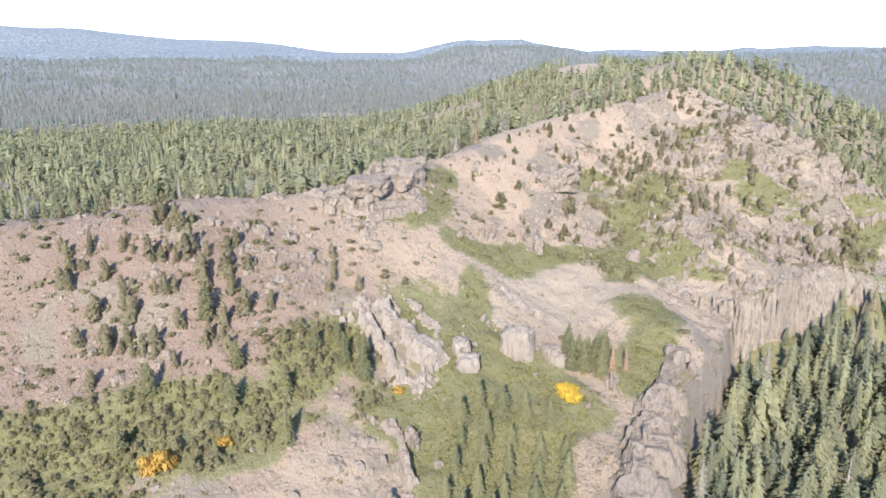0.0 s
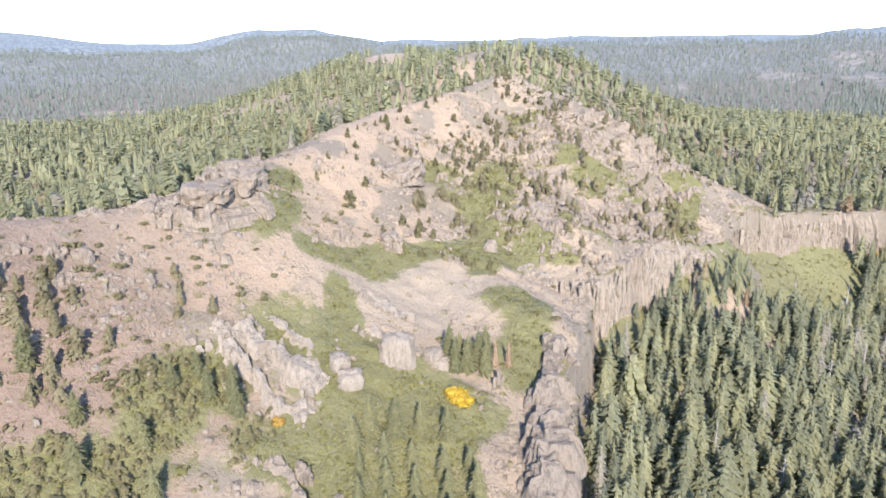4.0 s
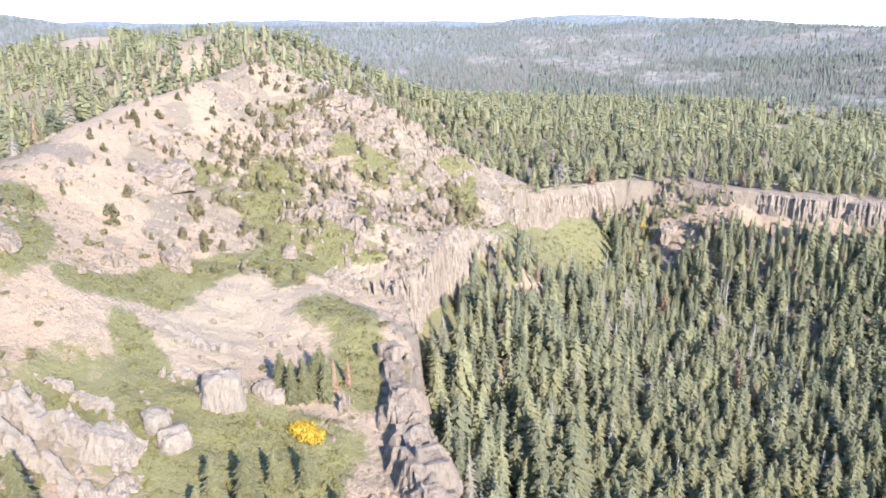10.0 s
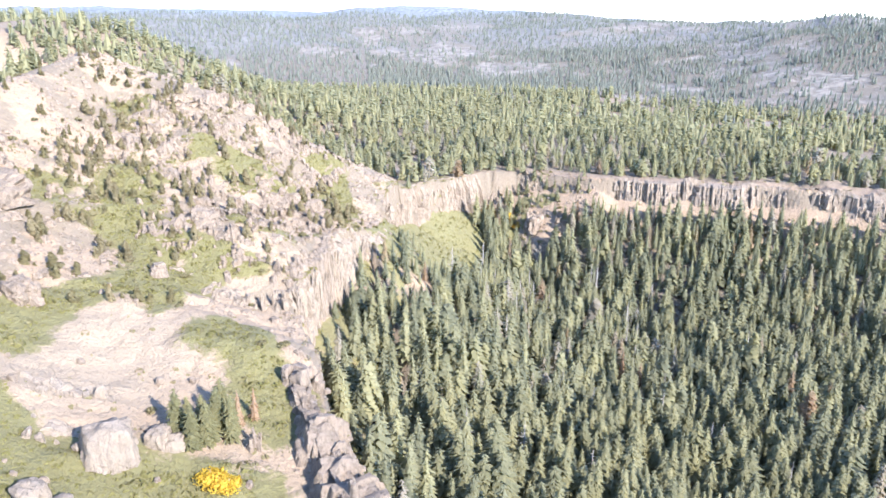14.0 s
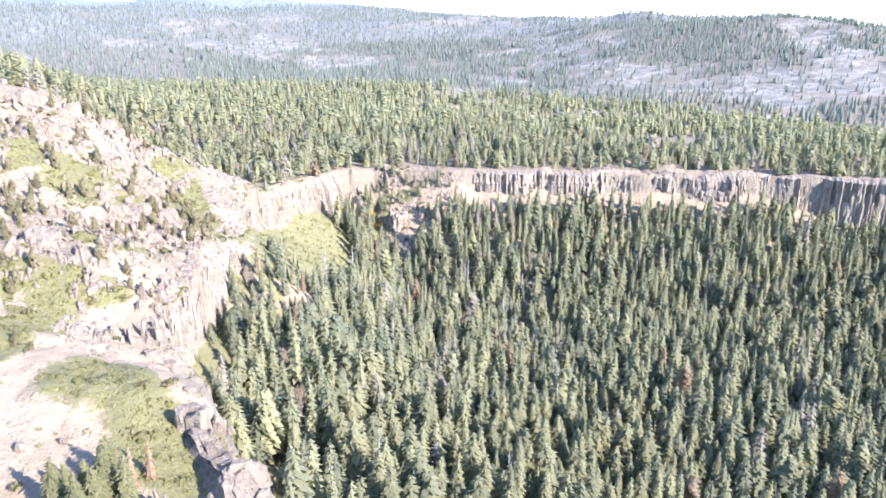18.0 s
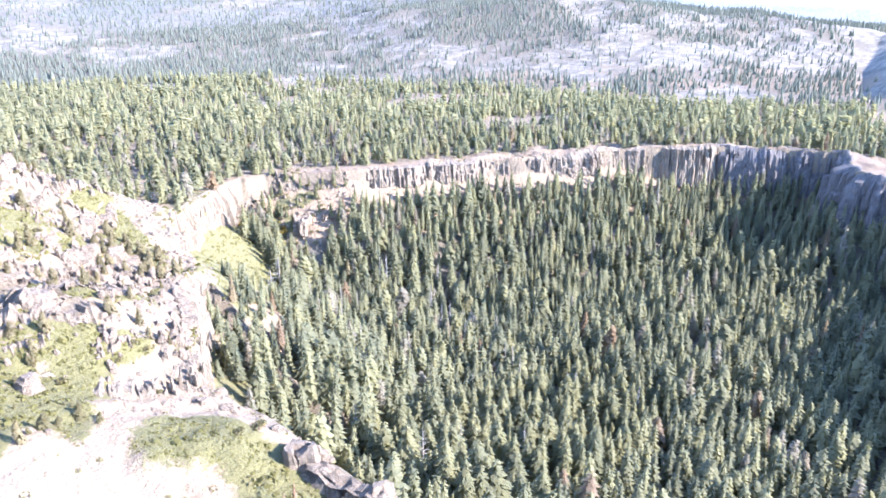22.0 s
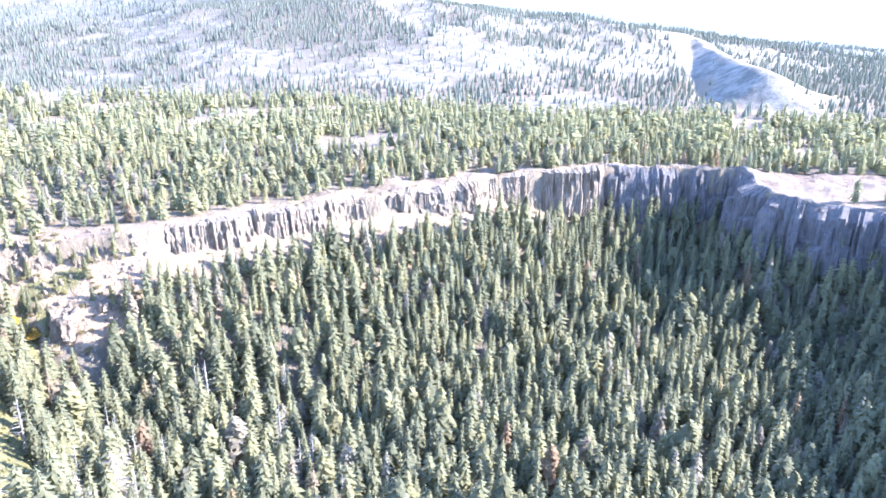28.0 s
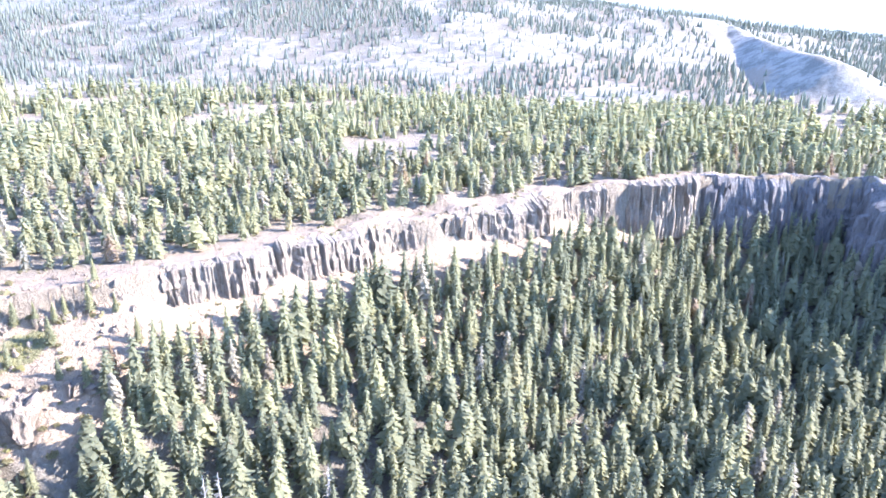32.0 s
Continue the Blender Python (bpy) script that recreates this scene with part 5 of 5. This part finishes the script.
pine_crowns = [mesh_of("crown", *fir_mesh(700 + k, 15, 10, 0.24 + 0.04 * k, 0.05), PINE) for k in range(1)] + [mesh_of("crown", *round_pine(705 + k, 230, 0.25 + 0.04 * k, 0.05, 0.105), PINE) for k in range(4)]
pine_stem = branchy_stem("trunk", 710, BARK)
shrub_crowns = [clump_mesh("foliage", 720 + k, 130, SHRUB, 1.1, 0.1, 0.18) for k in range(3)]
shrub_stem = branchy_stem("stem", 730, BARK, 5, 0.6, 0.03, 0.3)
pines = []
for c in pine_crowns:
    p_ = new("pine_tree")
    part("trunk", pine_stem, p_)
    part("crown", c, p_)
    pines.append(tagged(p_, "small dusty green pine on the bare slope", "tree", "slope pines"))
shrubs = []
for c in shrub_crowns:
    s_ = new("shrub")
    part("stem", shrub_stem, s_)
    part("foliage", c, s_)
    shrubs.append(tagged(s_, "low olive green shrub on the bare slope", "shrub", "slope shrubs"))


def plant(protos, spots, tall_lo, tall_hi, wide_lo, wide_hi, seed):
    g2 = np.random.default_rng(seed)
    for k, (x, y) in enumerate(spots[:295]):
        t = float(g2.uniform(tall_lo, tall_hi))
        w = t * float(g2.uniform(wide_lo, wide_hi))
        m = scaled(float(x), float(y), float(ground_z(x, y)) - 0.15, float(g2.uniform(0, 360)), w, t)
        if k < len(protos):
            protos[k].matrix_basis = m
        else:
            copy_thing(protos[k % len(protos)], Matrix.Identity(4)).matrix_basis = m


def spots_in(count, box, seed, want):
    g2 = np.random.default_rng(seed)
    out = []
    while len(out) < count:
        x, y = float(g2.uniform(box[0], box[1])), float(g2.uniform(box[2], box[3]))
        if hill_bare(np.array(x), np.array(y)) and want(np.array(x), np.array(y)):
            out.append((x, y))
    return out


pine_spots = [(-136, 83), (-137, 97), (-129, 107), (-118, 113), (-144, 107), (-111, 121), (-107, 137), (-109, 90), (-122, 79), (-126, 112), (-131, 90), (-115, 104), (-101, 131), (-104, 135), (-99, 127), (-93, 134), (-52, 205)]
pine_spots += spots_in(45, (-175, -100, 75, 128), 801, lambda x, y: fbm(x, y, 18, 91) > -0.1)
pine_spots += spots_in(190, (-78, 30, 232, 372), 802, lambda x, y: fbm(x, y, 26, 41) > -0.3)
plant(pines, pine_spots, 2.6, 6.4, 0.9, 1.35, 803)
# broad pines standing apart on the brown slope
broad = []
for c in pine_crowns[1:]:
    p_ = new("pine_tree")
    part("trunk", pine_stem, p_)
    part("crown", c, p_)
    broad.append(tagged(p_, "broad olive pine casting a long shadow on brown soil", "tree", "broad pines"))
broad_spots = [(-136, 83), (-129, 92), (-118, 97), (-124, 101), (-110, 92), (-131, 74), (-120, 82), (-108, 103), (-140, 95), (-112, 82), (-126, 66), (-138, 70), (-104, 109), (-146, 84), (-115, 74), (-133, 104)]
broad_spots += spots_in(16, (-160, -100, 62, 112), 804, lambda x, y: fbm(x, y, 18, 91) > 0.05)
plant(broad, broad_spots, 5.0, 8.6, 0.95, 1.25, 808)
shrub_spots = spots_in(250, (-125, 22, 160, 385), 811, lambda x, y: fbm(x, y, 40, 92) > -0.25)
shrub_spots += spots_in(150, (-190, -85, 55, 160), 812, lambda x, y: fbm(x, y, 22, 93) > -0.2)
more = np.array(pine_spots[295:] + spots_in(150, (-112, -35, 205, 365), 807, lambda x, y: fbm(x, y, 30, 94) > -0.35) + [(-92 + 2.5 * k, 268 + 2.0 * (k % 3)) for k in range(7)])
g = np.random.default_rng(805)
tagged(forest("slope_pines", "small dusty pines dotted over the hill", more[:, 0], more[:, 1], g.uniform(1.2, 4.4, len(more)), g.uniform(1.0, 1.8, len(more)), [round_pine(705 + k, 130, 0.24 + 0.04 * k, 0.05, 0.12) for k in range(4)], 806, mat=SHRUB), category="trees")
gully = [(128 + float(a), 346 + float(b)) for a, b in np.random.default_rng(840).uniform(0, 1, (34, 2)) * np.array([36, 44])]
shrub_spots += gully
plant(shrubs, shrub_spots[::-1], 1.0, 2.4, 0.8, 1.4, 813)
more = np.array(shrub_spots[::-1][295:])

# brush crowding the hollow
bx_, by_ = strew(-150, -64, 30, 122, 2.5, 91)
g = np.random.default_rng(92)
ok = hill_bare(bx_, by_) & (green_cover(bx_, by_) + 0.35 * fbm(bx_, by_, 11, 99) > 0.6)
bx_, by_ = bx_[ok], by_[ok]
tagged(forest("hollow_brush", "dense olive brush crowding the hollow", bx_, by_, np.clip(g.lognormal(0.5, 0.35, len(bx_)), 0.8, 4.0), g.uniform(1.5, 2.4, len(bx_)), [round_pine(715 + k, 60, 0.30 + 0.05 * k, 0.04, 0.15) for k in range(4)], 93, mat=SHRUB), category="brush")

# firs standing on the scrub bench beside the fin
bench_spots = [(-32, 156), (-30, 162), (-27, 162), (-24, 159), (-33, 163), (-26, 165), (-29, 158), (-35, 160)]
bench_spots += [(-43, 124), (-37, 126), (-30.5, 120), (-32, 129.5), (-25.6, 131), (-18, 125), (-36, 117), (-23, 121), (-27, 113), (-33, 111), (-20, 115), (-14, 118), (-40, 112), (-24, 106), (-30, 104), (-17, 108),
                (-37, 105), (-12, 111), (-44, 117), (-22, 98), (-34, 97), (-15, 102), (-28, 95)]
bench_spots += [(-85, 116), (-80, 113), (-76, 117), (-88, 110), (-72, 112), (-112, 74), (-115, 95), (-99, 92), (-84, 95), (-74, 86), (-92, 84), (-104, 60)]
bench = [conifer("fir_tree", c, stem_mesh, "tall fir standing on the scrubby bench", "tree", "bench firs") for c in [mesh_of("crown", f[0], f[1], BENCH) for f in near_firs[:4]]]
plant(bench, bench_spots, 7.0, 11.0, 1.6, 2.1, 821)
# firs scattered in the gully
gully_spots = []
gt = np.random.default_rng(825)
while len(gully_spots) < 34:
    x, y = float(gt.uniform(118, 172)), float(gt.uniform(345, 386))
    if inside_basin(np.array(x), np.array(y)) and math.hypot(x - 140, y - 354) > 10:
        gully_spots.append((x, y))
gully_firs = [conifer("fir_tree", c, stem_mesh, "slender fir growing in the rocky gully", "tree", "gully firs") for c in crown_meshes[:3]]
plant(gully_firs, gully_spots, 5, 11, 1.0, 1.4, 826)
# firs at the foot of the cliffs and behind the crest
crest_spots = [(-150 - 6 * k + (k % 3) * 4, 138 - 5.5 * k + (k % 2) * 7) for k in range(14)]
crest_firs = [conifer("fir_tree", c, stem_mesh, "fir on the far side of the crest", "tree", "crest firs") for c in crown_meshes[:3]]
plant(crest_firs, crest_spots, 7, 11, 1.0, 1.3, 822)

gold_crown = clump_mesh("crown", 740, 900, GOLD, 1.2, 0.05, 0.085)
ochre_crown = clump_mesh("crown", 741, 600, OCHRE, 0.9, 0.06, 0.085)
rust_crowns = [mesh_of("crown", *fir_mesh(750 + k, 13, 6, 0.15), RUST) for k in range(2)]
aspen_stem = branchy_stem("trunk", 742, GREYWOOD, 8)


def grown(name, crown, stem, x, y, tall, wide, label, group=""):
    t = conifer(name, crown, stem, label, "tree", group)
    t.matrix_basis = scaled(x, y, float(ground_z(x, y)) - 0.2, (x * 37 + y * 11) % 360, wide, tall)
    return t


for x, y, t, w in ((-28.5, 146, 3.4, 4.4), (-25, 143.5, 3.0, 3.8), (-27, 144.5, 2.8, 4.2), (128, 374, 6.0, 5.0), (124, 377, 5.0, 4.6)):
    grown("aspen", gold_crown, aspen_stem, x, y, t, w, "bright golden yellow aspen among green scrub", "golden aspens")
for x, y, t, w in ((-92.5, 64, 8, 6), (-94, 61.5, 7, 5), (-86, 77, 4, 4), (-63, 116, 3, 3), (120, 388, 6, 6), (116, 382, 5, 5), (124, 381, 6, 5), (131, 366, 6, 5), (127, 371, 5, 5), (112, 376, 5, 4), (-165, 150, 6, 5)):
    grown("aspen", ochre_crown, aspen_stem, x, y, t, w, "ochre yellow autumn tree", "ochre trees")
for x, y, t in ((-22.5, 163, 9), (-19, 164.5, 8.5), (122, 236, 15), (125, 228, 14), (158, 348, 12), (162, 340, 13)):
    grown("dead_conifer", rust_crowns[int(x) % 2], stem_mesh, x, y, t, t * 1.1, "rust brown dead conifer still holding its needles", "rusty conifers")

# bleached snags
snag_meshes = [branchy_stem("branchwork", 760 + k, GREYWOOD, 42, 0.98, 0.016, 0.26) for k in range(3)]
snag_stem = mesh_of("trunk", *trunk_mesh(0, 0.98, 0.02), GREYWOOD)
snags = []
for m_ in snag_meshes:
    s_ = new("dead_snag")
    part("trunk", snag_stem, s_)
    part("branchwork", m_, s_)
    snags.append(tagged(s_, "bleached grey dead snag with bare limbs", "dead tree", "snags"))
snag_spots = [(49, 189), (38, 182), (63, 205), (30, 201), (60, 230), (78, 250), (95, 280), (108, 306), (112, 300), (104, 312), (118, 318), (88, 222), (140, 262), (170, 290), (72, 170), (130, 240), (185, 240)]
g = np.random.default_rng(832)
snag_spots += [(float(a), float(b)) for a, b in zip(g.uniform(26, 150, 34), g.uniform(150, 330, 34)) if inside_basin(np.array(a), np.array(b)) and ground_z(a, b) < 28]
plant(snags, snag_spots, 13, 19, 0.9, 1.4, 831)

# scrub that covers the benches
qx, qy = strew(-135, 160, 45, 395, 1.15, 51)
cov = green_cover(qx, qy) + 0.6 * fbm(qx, qy, 9, 95) + 0.3 * step(qy, 236, 250) * step(-qx, -40, -25)
qs = cov > 0.72
qs &= ~(inside_basin(qx, qy) & (qx > 15) & (qy > 250)) | (np.random.default_rng(57).random(len(qx)) < 0.55)
qs &= ~inside_basin(qx, qy) | ((qx > 22) & (qy > 262)) | (qx < 25)
qx, qy = qx[qs], qy[qs]
g = np.random.default_rng(52)
tuft_v = []
for s_ in range(3):
    gt = np.random.default_rng(900 + s_)
    v, f = [], []
    for k in range(11):
        d = gt.normal(0, 1, 3)
        d[2] = abs(d[2]) * 0.7
        d /= np.linalg.norm(d)
        u = np.cross(d, gt.normal(0, 1, 3))
        u /= np.linalg.norm(u)
        w = np.cross(d, u)
        k0 = len(v)
        c = d * np.array([1, 1, 0.75])
        v += [c + u * 0.42, c + w * 0.4, c - u * 0.42, c - w * 0.4]
        f += [(k0, k0 + 1, k0 + 2), (k0, k0 + 2, k0 + 3)]
    tuft_v.append((np.array(v), np.array(f)))
tall = np.clip(g.lognormal(-0.85, 0.4, len(qx)), 0.2, 1.2)
scrub = forest("scrub", "low green manzanita scrub covering the benches", qx, qy, tall, g.uniform(1.0, 1.6, len(qx)), tuft_v, 53, mat=SCRUB)

# rubble and dry brush strewn over the bare slopes
pebble_v = []
for s_ in range(3):
    gt = np.random.default_rng(930 + s_)
    a = np.arange(6) * 1.047
    ring0 = np.stack([np.cos(a) * gt.uniform(0.8, 1.2, 6), np.sin(a) * gt.uniform(0.8, 1.2, 6), np.full(6, -0.3)], -1)
    ring1 = np.stack([np.cos(a) * gt.uniform(0.5, 0.9, 6), np.sin(a) * gt.uniform(0.5, 0.9, 6), gt.uniform(0.4, 0.9, 6)], -1)
    v = np.concatenate([ring0, ring1, [[0, 0, gt.uniform(0.8, 1.2)]]])
    f = [(k, (k + 1) % 6, 6 + (k + 1) % 6) for k in range(6)] + [(k, 6 + (k + 1) % 6, 6 + k) for k in range(6)] + [(6 + k, 6 + (k + 1) % 6, 12) for k in range(6)]
    pebble_v.append((v, np.array(f)))
rx_, ry_ = strew(-185, 60, 50, 395, 1.8, 61)
g = np.random.default_rng(62)
dense = fbm(rx_, ry_, 15, 61) + 0.3 * step(ry_, 235, 275) * step(rx_, -80, -50)
ok = hill_bare(rx_, ry_) & (dense + g.normal(0, 0.22, len(rx_)) > 0.12) & (green_cover(rx_, ry_) < 0.5) & (blob(rx_, ry_, -52, 185, 30, 22, 30) < 0.45)
rx_, ry_ = rx_[ok], ry_[ok]
big = np.clip(g.lognormal(-0.75, 0.55, len(rx_)), 0.2, 1.9)
rubble = forest("rubble", "angular tan rubble strewn over the bare hillside", rx_, ry_, big, g.uniform(0.9, 1.5, len(rx_)), pebble_v, 63, mat=ROCK)
tagged(rubble, category="rubble")
wx_, wy_ = strew(-190, 60, 45, 395, 1.9, 71)
ok = hill_bare(wx_, wy_) & (fbm(wx_, wy_, 28, 41) + 0.5 * fbm(wx_, wy_, 9, 97) + g.normal(0, 0.2, len(wx_)) > 0.30 - 0.40 * np.clip(blob(wx_, wy_, -125, 80, 62, 40, 30), 0, 1)) & (green_cover(wx_, wy_) < 0.8)
wx_, wy_ = wx_[ok], wy_[ok]
tx_, ty_ = strew(150, 372, 180, 400, 3.0, 75)
td, _, _ = near_line(tx_, ty_, RIM)
ok = (td < 34) & (ground_z(tx_, ty_) > 22) & (fbm(tx_, ty_, 14, 98) + g.normal(0, 0.2, len(tx_)) > 0.12)
wx_, wy_ = np.concatenate([wx_, tx_[ok], more[:, 0]]), np.concatenate([wy_, ty_[ok], more[:, 1]])
dry = forest("dry_brush", "low grey-olive brush scattered on the slope", wx_, wy_, np.clip(g.lognormal(-0.8, 0.5, len(wx_)), 0.2, 1.5), g.uniform(1.0, 1.5, len(wx_)), tuft_v, 73, mat=SHRUB)
tagged(dry, category="brush")
tagged(scrub, category="scrub")
